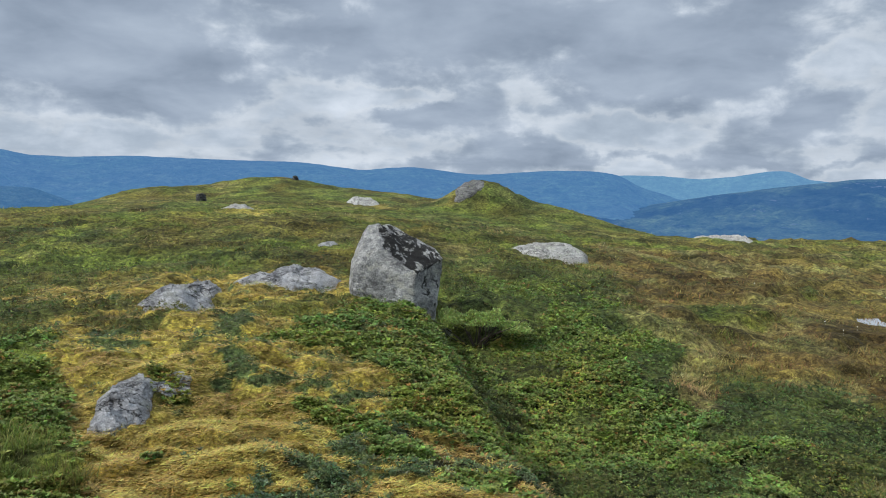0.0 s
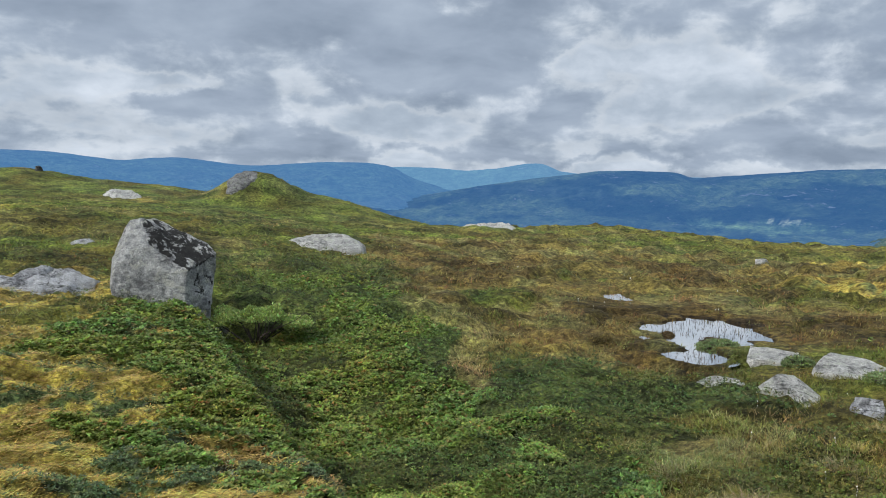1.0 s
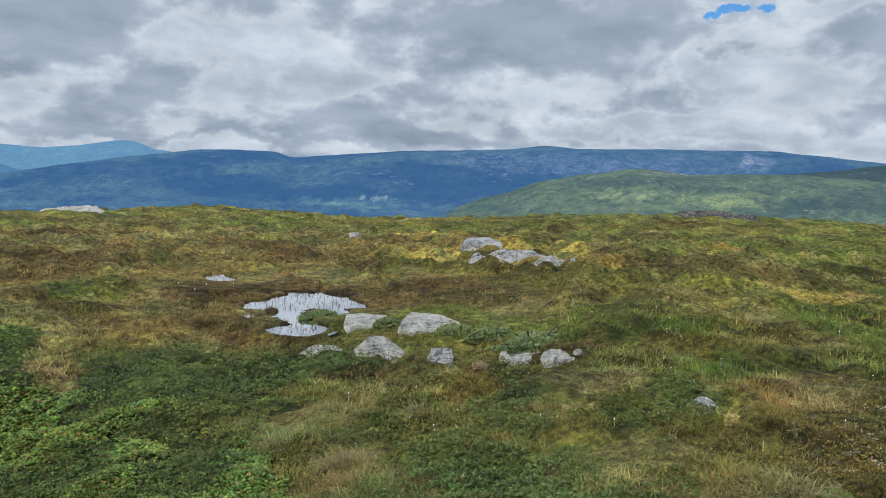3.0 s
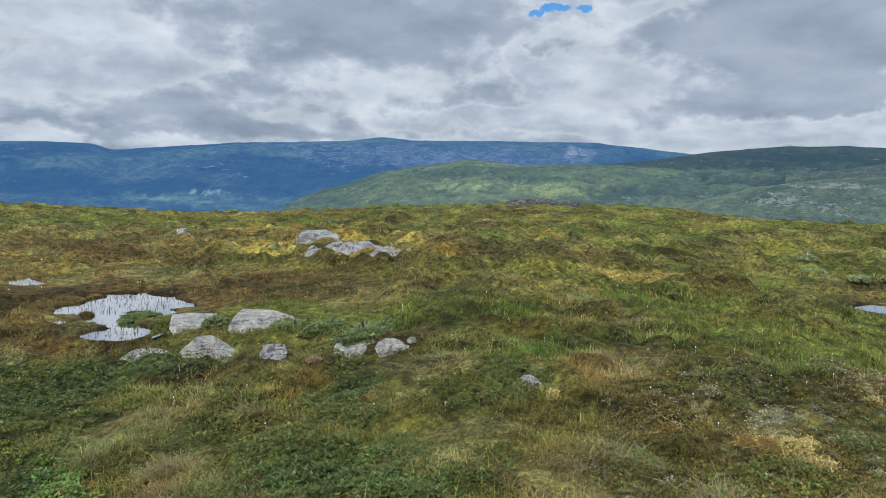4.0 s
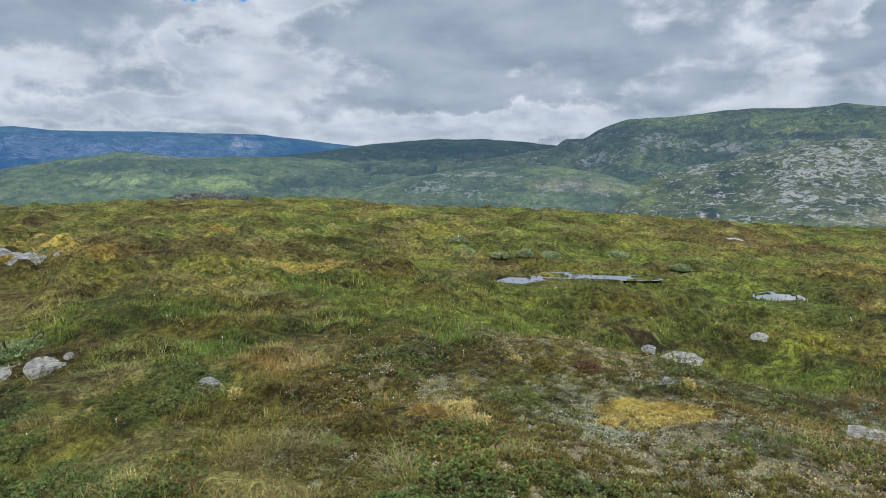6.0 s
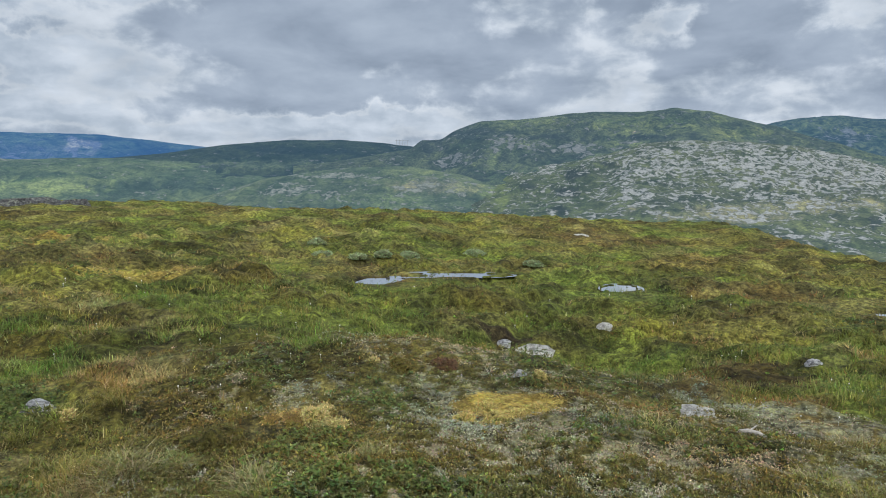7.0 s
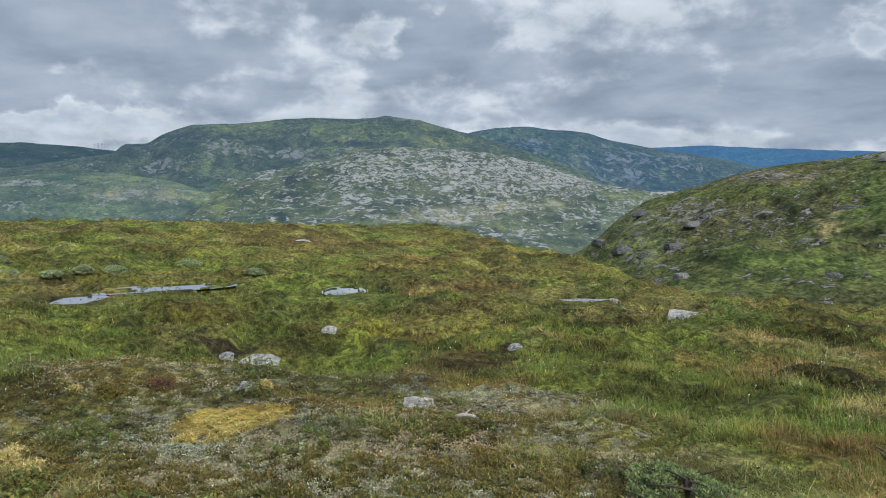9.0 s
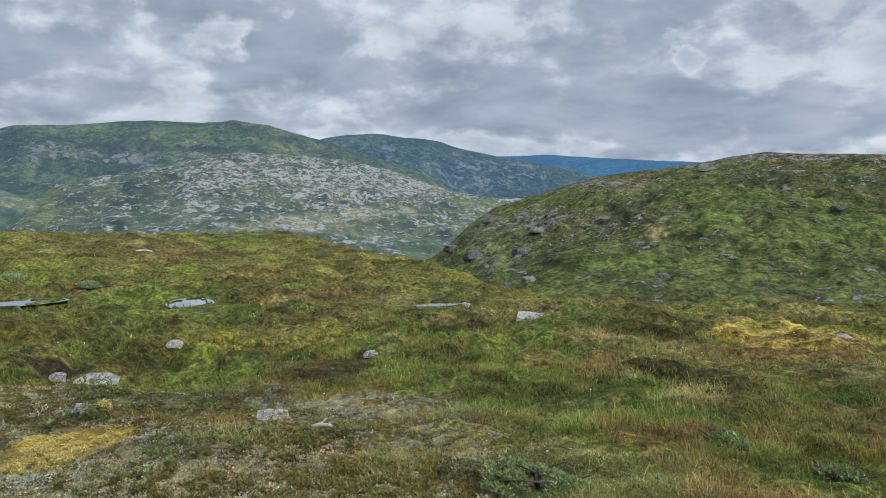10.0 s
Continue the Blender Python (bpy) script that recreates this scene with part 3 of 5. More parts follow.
# ---- hills and far mountains ----
def ridge(name, label, crest, distance, foot, foot_height, material, relief, seed, cols=260, rows=44, bulge=0.75, grass=(.06, .07, .04), heath=(.04, .045, .03), bare=0.0, zones=(), patch_size=150.0, knobs=0.0):
    """A hill whose crest runs through bearings and heights in degrees (a few turns of its line), down to a foot nearer
    by.
    zones: its cover and the sun and shade painted on it: bearing, height, half width, half height, colour, share of
    bare rock."""
    cb, ch = np.array([p[0] for p in crest], float), np.array([p[1] for p in crest], float)
    b = np.linspace(cb[0], cb[-1], cols)
    top = distance * np.tan(np.radians(np.interp(b, cb, ch))) + 1.6
    top = np.convolve(np.pad(top, 2, mode="edge"), np.ones(5) / 5, "valid")
    rough = fbm(b * distance / 57.3, np.zeros_like(b), relief * 5, 5, seed, .6) - .5
    top = top + rough * relief * 0.35
    s = np.concatenate([np.linspace(0, 1, rows), [1.03, 1.1]])
    r = foot + (distance - foot) * s
    x, y = r[:, None] * np.sin(np.radians(b))[None], r[:, None] * np.cos(np.radians(b))[None]
    up = np.clip(s, 0, 1)[:, None] ** bulge
    z = foot_height + (top[None] - foot_height) * up
    n = (fbm(x, y, relief * 8, 6, seed + 1, .6) - .5) * 2.2 + (np.abs(fbm(x, y, relief * 3.5, 5, seed + 2, .62) - .5) - .12) * -2.2
    z += n * relief * (np.sin(np.pi * np.clip(s, 0, 1) ** 1.2)[:, None]) ** .7
    if knobs:
        z += (np.abs(fbm(x, y, knobs * 9, 5, seed + 3, .65) - .5) - .1) * -knobs * 3.2 * (1 - np.clip(s, 0, 1) ** 8)[:, None]
    z[-2] -= relief * .5
    z[-1] -= relief * 3 + 10
    el = np.degrees(np.arctan2(z - 1.6, r[:, None]))
    w = ease(.40, .60, fbm(x, y, patch_size, 6, seed + 4, .62))[..., None]
    tint = np.array(grass) * (1 - w) + np.array(heath) * w
    share = np.full(z.shape, float(bare))
    wb, we = fbm(b[None] * 30 + 0 * z, el * 60, 22, 5, seed + 5, .65) - .5, fbm(b[None] * 30 + 0 * z, el * 60, 22, 5, seed + 6, .65) - .5
    for zb, ze, half, tall, colour, stony in zones:
        q = np.hypot((b[None] - zb) / half + 2.2 * wb, (el - ze) / tall + 2.2 * we)
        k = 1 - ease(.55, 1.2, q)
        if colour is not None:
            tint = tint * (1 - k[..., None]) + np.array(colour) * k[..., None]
        share = share * (1 - k) + stony * k
    cover = np.concatenate([tint, share[..., None]], -1).reshape(-1, 4)
    return tagged(sheet(name, x, y, z, material, cover), label, "hill", kind="structure")


# the second colour is haze, painted as light the slope itself gives off
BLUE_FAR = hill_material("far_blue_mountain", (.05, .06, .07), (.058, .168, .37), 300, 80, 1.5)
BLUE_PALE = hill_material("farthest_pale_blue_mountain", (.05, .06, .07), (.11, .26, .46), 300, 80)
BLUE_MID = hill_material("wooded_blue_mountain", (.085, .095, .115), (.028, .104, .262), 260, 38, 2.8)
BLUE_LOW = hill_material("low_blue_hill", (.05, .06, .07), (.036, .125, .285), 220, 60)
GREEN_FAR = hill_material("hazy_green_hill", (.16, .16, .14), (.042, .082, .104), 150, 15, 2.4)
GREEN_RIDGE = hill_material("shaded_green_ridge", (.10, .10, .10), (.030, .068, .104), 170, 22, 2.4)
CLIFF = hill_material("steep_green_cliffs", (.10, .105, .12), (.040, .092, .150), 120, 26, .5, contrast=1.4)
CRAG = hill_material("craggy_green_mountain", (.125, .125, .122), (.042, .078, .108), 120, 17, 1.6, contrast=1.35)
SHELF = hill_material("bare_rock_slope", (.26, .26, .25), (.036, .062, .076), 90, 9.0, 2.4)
SIDE = hill_material("green_hillside", (.19, .187, .178), None, 14, 2.6, 1.8, .3, 1.0)
# two of these tones paint light in: sunlit bands, and crags in shade
LUSH, SUNLIT_TONE, SHADE_TONE, STRAW_SLOPE, MEADOW = (.078, .096, .038), (.155, .145, .085), (.016, .020, .021), (.26, .21, .105), (.125, .150, .065)

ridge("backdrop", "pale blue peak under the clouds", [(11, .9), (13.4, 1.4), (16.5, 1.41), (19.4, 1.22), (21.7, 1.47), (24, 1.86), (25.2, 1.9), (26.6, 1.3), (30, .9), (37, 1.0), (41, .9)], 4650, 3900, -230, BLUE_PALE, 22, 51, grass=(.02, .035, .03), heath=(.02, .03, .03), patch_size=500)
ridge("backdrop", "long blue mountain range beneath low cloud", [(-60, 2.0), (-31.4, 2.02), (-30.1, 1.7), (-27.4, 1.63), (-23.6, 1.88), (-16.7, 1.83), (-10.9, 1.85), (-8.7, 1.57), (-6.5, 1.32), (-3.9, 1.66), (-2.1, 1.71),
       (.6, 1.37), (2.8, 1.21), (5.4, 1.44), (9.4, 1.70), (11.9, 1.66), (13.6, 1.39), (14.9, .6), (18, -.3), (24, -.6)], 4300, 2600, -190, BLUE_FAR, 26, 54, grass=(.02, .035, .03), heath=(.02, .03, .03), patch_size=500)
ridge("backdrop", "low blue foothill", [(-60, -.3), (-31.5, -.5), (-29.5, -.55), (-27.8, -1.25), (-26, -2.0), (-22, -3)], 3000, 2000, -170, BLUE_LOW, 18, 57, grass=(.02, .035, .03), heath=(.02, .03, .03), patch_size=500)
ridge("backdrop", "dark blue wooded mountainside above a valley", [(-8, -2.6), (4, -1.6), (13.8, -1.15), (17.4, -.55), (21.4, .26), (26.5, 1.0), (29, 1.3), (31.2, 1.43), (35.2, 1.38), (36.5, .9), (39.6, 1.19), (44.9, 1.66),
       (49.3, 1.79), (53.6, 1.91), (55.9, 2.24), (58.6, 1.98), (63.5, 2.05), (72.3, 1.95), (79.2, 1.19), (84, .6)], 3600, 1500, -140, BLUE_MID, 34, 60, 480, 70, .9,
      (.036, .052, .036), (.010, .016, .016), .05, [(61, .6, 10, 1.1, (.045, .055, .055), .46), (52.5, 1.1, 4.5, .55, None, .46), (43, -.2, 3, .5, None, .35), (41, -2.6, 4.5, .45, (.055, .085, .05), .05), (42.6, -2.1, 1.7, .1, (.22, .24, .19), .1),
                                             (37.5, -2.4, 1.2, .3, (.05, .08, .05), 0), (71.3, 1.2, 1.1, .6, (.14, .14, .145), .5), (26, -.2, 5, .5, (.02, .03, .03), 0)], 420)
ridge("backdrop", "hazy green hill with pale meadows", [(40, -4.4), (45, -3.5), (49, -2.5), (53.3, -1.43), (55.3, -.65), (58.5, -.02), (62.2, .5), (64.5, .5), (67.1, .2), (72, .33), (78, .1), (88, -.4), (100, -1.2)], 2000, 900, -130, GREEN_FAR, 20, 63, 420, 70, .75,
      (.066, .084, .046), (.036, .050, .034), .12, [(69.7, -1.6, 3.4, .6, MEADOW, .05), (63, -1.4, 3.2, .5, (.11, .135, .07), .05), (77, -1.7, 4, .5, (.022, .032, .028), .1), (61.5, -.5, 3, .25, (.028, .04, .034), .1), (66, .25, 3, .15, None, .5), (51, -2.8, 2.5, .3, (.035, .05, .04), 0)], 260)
# cloud shade on this ridge is put into its darker plant colours
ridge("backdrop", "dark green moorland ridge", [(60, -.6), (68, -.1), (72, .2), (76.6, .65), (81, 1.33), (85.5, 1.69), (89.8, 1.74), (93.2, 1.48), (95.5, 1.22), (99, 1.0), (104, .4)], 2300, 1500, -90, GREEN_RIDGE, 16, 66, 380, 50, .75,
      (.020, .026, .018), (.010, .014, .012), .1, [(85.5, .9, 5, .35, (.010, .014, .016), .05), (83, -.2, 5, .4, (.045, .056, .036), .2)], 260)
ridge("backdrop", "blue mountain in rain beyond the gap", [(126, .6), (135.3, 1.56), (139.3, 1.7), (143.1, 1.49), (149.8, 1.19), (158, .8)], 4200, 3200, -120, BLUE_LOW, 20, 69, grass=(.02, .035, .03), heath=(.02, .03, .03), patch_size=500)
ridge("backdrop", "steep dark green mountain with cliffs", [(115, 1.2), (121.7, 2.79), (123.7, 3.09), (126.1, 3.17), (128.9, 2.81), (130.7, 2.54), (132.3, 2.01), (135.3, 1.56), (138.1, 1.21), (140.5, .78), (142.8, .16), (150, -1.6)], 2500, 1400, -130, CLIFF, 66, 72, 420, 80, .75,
      (.034, .042, .026), (.022, .028, .021), .12, [(133.2, .3, 4.2, 1.3, (.022, .028, .026), .42), (124, 2.5, 3.2, .55, (.044, .055, .030), .15), (129.7, .4, .5, 1.1, (.06, .07, .045), .2), (137.6, .5, 2, .6, None, .46), (136.2, -.2, .4, .8, (.055, .068, .045), .2), (126.5, 1.7, 1.5, .5, SHADE_TONE, .3)], 200, 9)
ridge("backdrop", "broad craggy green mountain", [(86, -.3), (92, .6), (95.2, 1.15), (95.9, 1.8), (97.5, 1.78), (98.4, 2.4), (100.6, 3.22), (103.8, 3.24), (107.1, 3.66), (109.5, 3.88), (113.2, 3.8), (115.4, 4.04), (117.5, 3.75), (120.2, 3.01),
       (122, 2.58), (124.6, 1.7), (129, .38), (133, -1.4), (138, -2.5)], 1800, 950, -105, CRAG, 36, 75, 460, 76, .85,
      (.050, .061, .032), (.031, .038, .026), .12, [(113, 3.0, 6, .6, (.060, .071, .033), .08), (100.2, 2.3, 2.8, .55, (.018, .024, .024), .2), (96.6, 1.3, 1.3, .5, SHADE_TONE, .2), (103.6, 1.6, 2.6, .5, (.050, .060, .034), .46), (107, 1.1, 3.2, .6, None, .4), (112.3, 2.0, 2.7, .17, SHADE_TONE, .1),
                                              (106, 2.0, 1.6, .17, SHADE_TONE, .1), (109.3, 1.75, 1.2, .15, SHADE_TONE, .1), (112.3, 2.3, .35, .08, (.30, .25, .18), 0), (101.7, .3, .7, 1.1, (.058, .072, .036), .1), (99, .3, 2, .6, None, .4), (119.5, 2.2, 2.5, .4, (.07, .08, .036), .15)], 200, 7)
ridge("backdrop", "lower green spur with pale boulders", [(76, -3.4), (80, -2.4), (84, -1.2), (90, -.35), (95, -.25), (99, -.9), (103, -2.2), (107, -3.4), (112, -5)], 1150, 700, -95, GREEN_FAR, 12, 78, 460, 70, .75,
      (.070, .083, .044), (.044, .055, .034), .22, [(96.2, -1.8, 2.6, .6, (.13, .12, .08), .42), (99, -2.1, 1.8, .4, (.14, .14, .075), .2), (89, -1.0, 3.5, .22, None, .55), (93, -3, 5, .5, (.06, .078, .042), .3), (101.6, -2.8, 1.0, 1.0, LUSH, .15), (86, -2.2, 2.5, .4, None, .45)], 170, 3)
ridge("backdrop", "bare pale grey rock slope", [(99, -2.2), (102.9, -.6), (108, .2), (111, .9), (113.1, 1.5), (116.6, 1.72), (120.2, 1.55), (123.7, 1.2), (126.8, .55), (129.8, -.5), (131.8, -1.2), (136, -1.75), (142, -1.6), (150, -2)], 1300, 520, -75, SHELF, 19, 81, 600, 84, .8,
      (.066, .077, .040), (.046, .053, .034), .30, [(117, .3, 7, 1.6, (.066, .074, .042), .50), (123.5, -.7, 6.5, 1.8, (.068, .075, .044), .52), (128, -1.2, 4.5, 1.0, (.070, .074, .046), .51), (105.5, -1.6, 4.8, 3.2, (.050, .062, .033), .28), (104.5, -.5, 2.2, .6, None, .45), (108.1, -.8, .9, .5, SHADE_TONE, .22),
                                              (107.1, -2.3, 1.4, .42, SHADE_TONE, .3), (107, -3.6, .8, .45, SHADE_TONE, .2), (104.3, -1.8, .9, .35, SHADE_TONE, .2), (110.4, -.1, .9, .2, SHADE_TONE, .3), (112, -2.7, 2.2, 1.0, None, .48), (102, -1.6, .8, 2.6, LUSH, .12), (119.5, -3.7, 6, .65, SUNLIT_TONE, .42), (126.5, -2.9, 4.2, .45, SUNLIT_TONE, .42), (114, -4.6, 4, .5, LUSH, .3),
                                              (134, -2.3, 2.8, .6, (.12, .13, .06), .25), (133, -3.5, 3, .9, (.07, .085, .042), .38), (131.1, -4.5, .6, .5, SHADE_TONE, .3), (128.7, -4.0, .5, .4, SHADE_TONE, .3), (137, -1.75, 1.8, .14, (.2, .19, .15), .8)], 120, 4)
# the left flank's zone near 134.6 is lightened in colour to offset its shade
side = ridge("hillside", "steep green hillside with scattered dark outcrops", [(122, -9.5), (126, -7.8), (130.4, -6.3), (131.8, -5.2), (133.1, -3.9), (135.3, -2.35), (138.4, -1.4), (141, -.5), (143.1, .09), (146, .62), (148.9, .89), (151.2, 1.31),
       (152.4, 1.55), (154.7, 1.87), (157.2, 1.73), (163, 1.73), (175, 1.6), (190, 1.0)], 290, 95, -22, SIDE, 6.5, 84, 540, 130, .9,
              (.084, .099, .037), (.064, .067, .032), .18, [(160.3, -3.2, 4.5, 1.5, (.074, .098, .033), .06), (152.2, -1.4, 4.5, 1.0, (.078, .099, .036), .06), (151, -2.9, 2.6, 1.0, (.076, .104, .035), .06), (146.5, -6.6, 6, .9, (.084, .108, .036), .08), (140.6, -3.6, 3.2, 1.3, (.095, .092, .046), .30),
                                                     (138.9, -3.3, 2.0, 1.2, None, .46), (134.6, -5.0, 2.6, 2.2, (.115, .130, .060), .30), (144, -.6, 4, .5, (.11, .10, .055), .34), (157, 1.5, 9, .32, (.085, .066, .042), .48), (150.6, 1.0, 1.6, .25, None, .6), (147.6, -3.9, .9, .75, STRAW_SLOPE, .05), (149.4, -4.4, 1.3, .25, (.022, .026, .014), .1),
                                                     (158.9, -6.3, .45, 1.3, (.046, .060, .022), .1), (157.2, -4.9, .9, .4, (.030, .040, .016), .1), (153.1, -6.6, .6, .8, (.048, .060, .024), .1), (145.2, -3.2, .5, .9, (.026, .032, .014), .15), (163, -5.6, 1.2, .5, (.03, .04, .016), .1), (140, -6.6, 2, .5, (.035, .044, .02), .1)], 22, 1.5)


# ---- small helpers for things ----
def part(name, bm, material, parent=None, label=""):
    """Links a bmesh as one mesh object, under a thing if one is given."""
    me = bpy.data.meshes.new(name)
    bm.to_mesh(me)
    bm.free()
    me.materials.append(material)
    ob = new(name, me)
    ob.parent = parent
    return tagged(ob, label)


def mesh_part(name, points, faces, material, parent=None, label="", tint=None, smooth=False):
    me = bpy.data.meshes.new(name)
    fill(me, points, faces, tint, smooth)
    me.materials.append(material)
    ob = new(name, me)
    ob.parent = parent
    return tagged(ob, label)


def empty(name, place, label, category, group=""):
    ob = new(name)
    ob.location = place
    return tagged(ob, label, category, group)


def tube(bm, points, radii, sides=6):
    """A tapering twig along points."""
    rings = []
    for i, p in enumerate(points):
        d = (points[min(i + 1, len(points) - 1)] - points[max(i - 1, 0)]).normalized()
        u = d.orthogonal().normalized()
        v = d.cross(u)
        rings.append([bm.verts.new(p + radii[i] * (u * math.cos(k) + v * math.sin(k))) for k in np.linspace(0, 2 * np.pi, sides + 1)[:-1]])
    for a, b in zip(rings, rings[1:]):
        for k in range(sides):
            bm.faces.new((a[k], a[(k + 1) % sides], b[(k + 1) % sides], b[k]))
    bm.faces.new(rings[-1])


def leaves(place, out, length, width, droop=0.0):
    """Small pointed leaves, one triangle each: points and faces for arrays of places and directions."""
    n = len(place)
    side = np.cross(out, np.array([0, 0, 1.0]) + 0.35 * np.random.RandomState(n).randn(n, 3))
    side /= np.linalg.norm(side, axis=1)[:, None] + 1e-9
    tip = place + out * length[:, None]
    tip[:, 2] -= droop * length
    low = place + out * (length * 0.12)[:, None]
    points = np.stack([low + side * (width * .62)[:, None], tip, low - side * (width * .62)[:, None]], 1).reshape(-1, 3)
    return points, np.arange(n * 3).reshape(n, 3)


def blades(place, out, length, width, bend):
    """Grass blades of three triangles each, bending over."""
    n = len(place)
    side = np.stack([-out[:, 1], out[:, 0], np.zeros(n)], 1)
    side /= np.linalg.norm(side, axis=1)[:, None] + 1e-9
    flat = out * np.array([1, 1, 0])
    mid = place + out * (length * 0.55)[:, None]
    tip = mid + (out + flat * bend[:, None]) * (length * 0.5)[:, None]
    tip[:, 2] -= bend * length * 0.18
    s0, s1 = side * (width / 2)[:, None], side * (width / 3)[:, None]
    points = np.stack([place - s0, place + s0, mid + s1, mid - s1, tip], 1).reshape(-1, 3)
    i = np.arange(n)[:, None] * 5
    faces = (i[:, :, None] + np.array([[[0, 1, 2], [0, 2, 3], [3, 2, 4]]])).reshape(-1, 3)
    return points, faces


def spikes(place, out, length, width, bend):
    """Thin blades of one triangle each."""
    side = np.stack([-out[:, 1], out[:, 0], np.zeros(len(out))], 1)
    side *= (width / 2 / (np.linalg.norm(side, axis=1) + 1e-9))[:, None]
    tip = place + (out + out * np.array([.4, .4, -.25]) * bend[:, None]) * length[:, None]
    return np.stack([place - side, place + side, tip], 1).reshape(-1, 3), np.arange(len(place) * 3).reshape(-1, 3)


def rays(rs, n, low, high):
    """Random directions that rise by low to high degrees."""
    a, e = rs.rand(n) * 2 * np.pi, np.radians(low + (high - low) * rs.rand(n))
    return np.stack([np.cos(a) * np.cos(e), np.sin(a) * np.cos(e), np.sin(e)], 1)


def shades(rs, n, colour, spread=0.35, odd=None, share=0.0):
    """Colours about a mean; a share of them odd."""
    c = np.tile(np.array(colour, float), (n, 1)) * np.exp(rs.randn(n, 1) * spread) * np.exp(rs.randn(n, 3) * 0.12)
    if odd is not None:
        pick = rs.rand(n) < share
        c[pick] = np.array(odd) * np.exp(rs.randn(pick.sum(), 1) * 0.25)
    return np.clip(c, 0.004, 0.75)


# ---- plant cover ----
def scatter(count, seed, names, near=2.9, far=60.0, power=0.75):
    """Places in the seen sector, thinning with distance, where one of the named kinds grows."""
    rs = np.random.RandomState(seed)
    b = np.radians(rs.uniform(-41, 171, count))
    t = rs.rand(count)
    r = (near ** -power + t * (far ** -power - near ** -power)) ** (-1 / power)
    x, y = r * np.sin(b), r * np.cos(b)
    i, j = on_sheet(x, y)
    pick = np.cumsum(COVER[:, (i + .5).astype(int), (j + .5).astype(int)], 0) > rs.rand(count)[None]
    kind = pick.argmax(0)
    keep = np.isin(kind, [KINDS.index(k) for k in names])
    x, y, r = x[keep], y[keep], r[keep]
    free = np.ones(len(x), bool)
    for pool in POOLS:  # little grows on a pool's near shore
        free &= (pool_distance(x, y, pool) > 1.15) | (rs.rand(len(x)) < .06)
    x, y, r = x[free], y[free], r[free]
    return rs, np.stack([x, y, sheet_z(x, y)], 1), r


def spread_out(rs, p, r, each, reach, rise):
    """each places round every plant."""
    i = np.repeat(np.arange(len(p)), each)
    s = np.maximum(1, r[i] / 5.5) ** 0.85
    d = rs.randn(len(i), 3) * (reach * s)[:, None]
    q = p[i] + d * np.array([1, 1, 0])
    canopy = ease(.35, .65, fbm(q[:, 0], q[:, 1], .22, 3, 60))
    q[:, 2] += rs.rand(len(i)) ** .6 * rise * (0.25 + 1.5 * canopy) * np.minimum(s, 2.0)
    return i, s, q


def stuff(name, label, category, points, faces, tint, material):
    return tagged(mesh_part(name, points, faces, material, tint=tint), label, category, kind="stuff")


def rosettes(rs, p, r, each, rise):
    """A sprig at every plant: its leaves start at one tip, over or under the mean of the canopy."""
    s = np.maximum(1, r / 5.5) ** 0.85
    canopy = ease(.36, .64, fbm(p[:, 0], p[:, 1], .2, 3, 60))
    tip = p.copy()
    tip[:, 2] += (0.25 + 0.65 * canopy + 0.5 * rs.rand(len(p))) * rise * np.minimum(s, 1.6)
    i = np.repeat(np.arange(len(p)), each)
    return i, s[i], tip[i] + rs.randn(len(i), 3) * (0.004 * s[i])[:, None]


def leafy_cover(name, label, category, kind, count, seed, each, length, broad, low, high, rise, spread, odd=None, share=0.0, reach=0.03, power=0.75, far=40.0, lighten=1.0):
    rs, p, r = scatter(count, seed, [kind], power=power, far=far)
    i, s, q = rosettes(rs, p, r, each, rise) if rise >= .03 else spread_out(rs, p, r, each, reach, rise)
    n = len(q)
    size = length * s ** .75 * np.exp(rs.randn(n) * 0.25)
    pts, fcs = leaves(q, rays(rs, n, low, high), size, size * broad)
    base = shades(rs, len(p), np.array(TINTS[kind]) * lighten, spread * 0.6, odd, share)[i] * np.exp(rs.randn(n, 1) * spread * 0.7)
    clump, hue = fbm(q[:, 0], q[:, 1], .3, 3, 70)[:, None] - .5, fbm(q[:, 0], q[:, 1], .9, 3, 71)[:, None] - .5
    base = base * np.exp(clump * 0.8) * np.exp(hue * np.array([.7, .1, -.4]))
    stuff(name, label, category, pts, fcs, np.repeat(np.clip(base, .004, .75), 3, 0), LEAF)


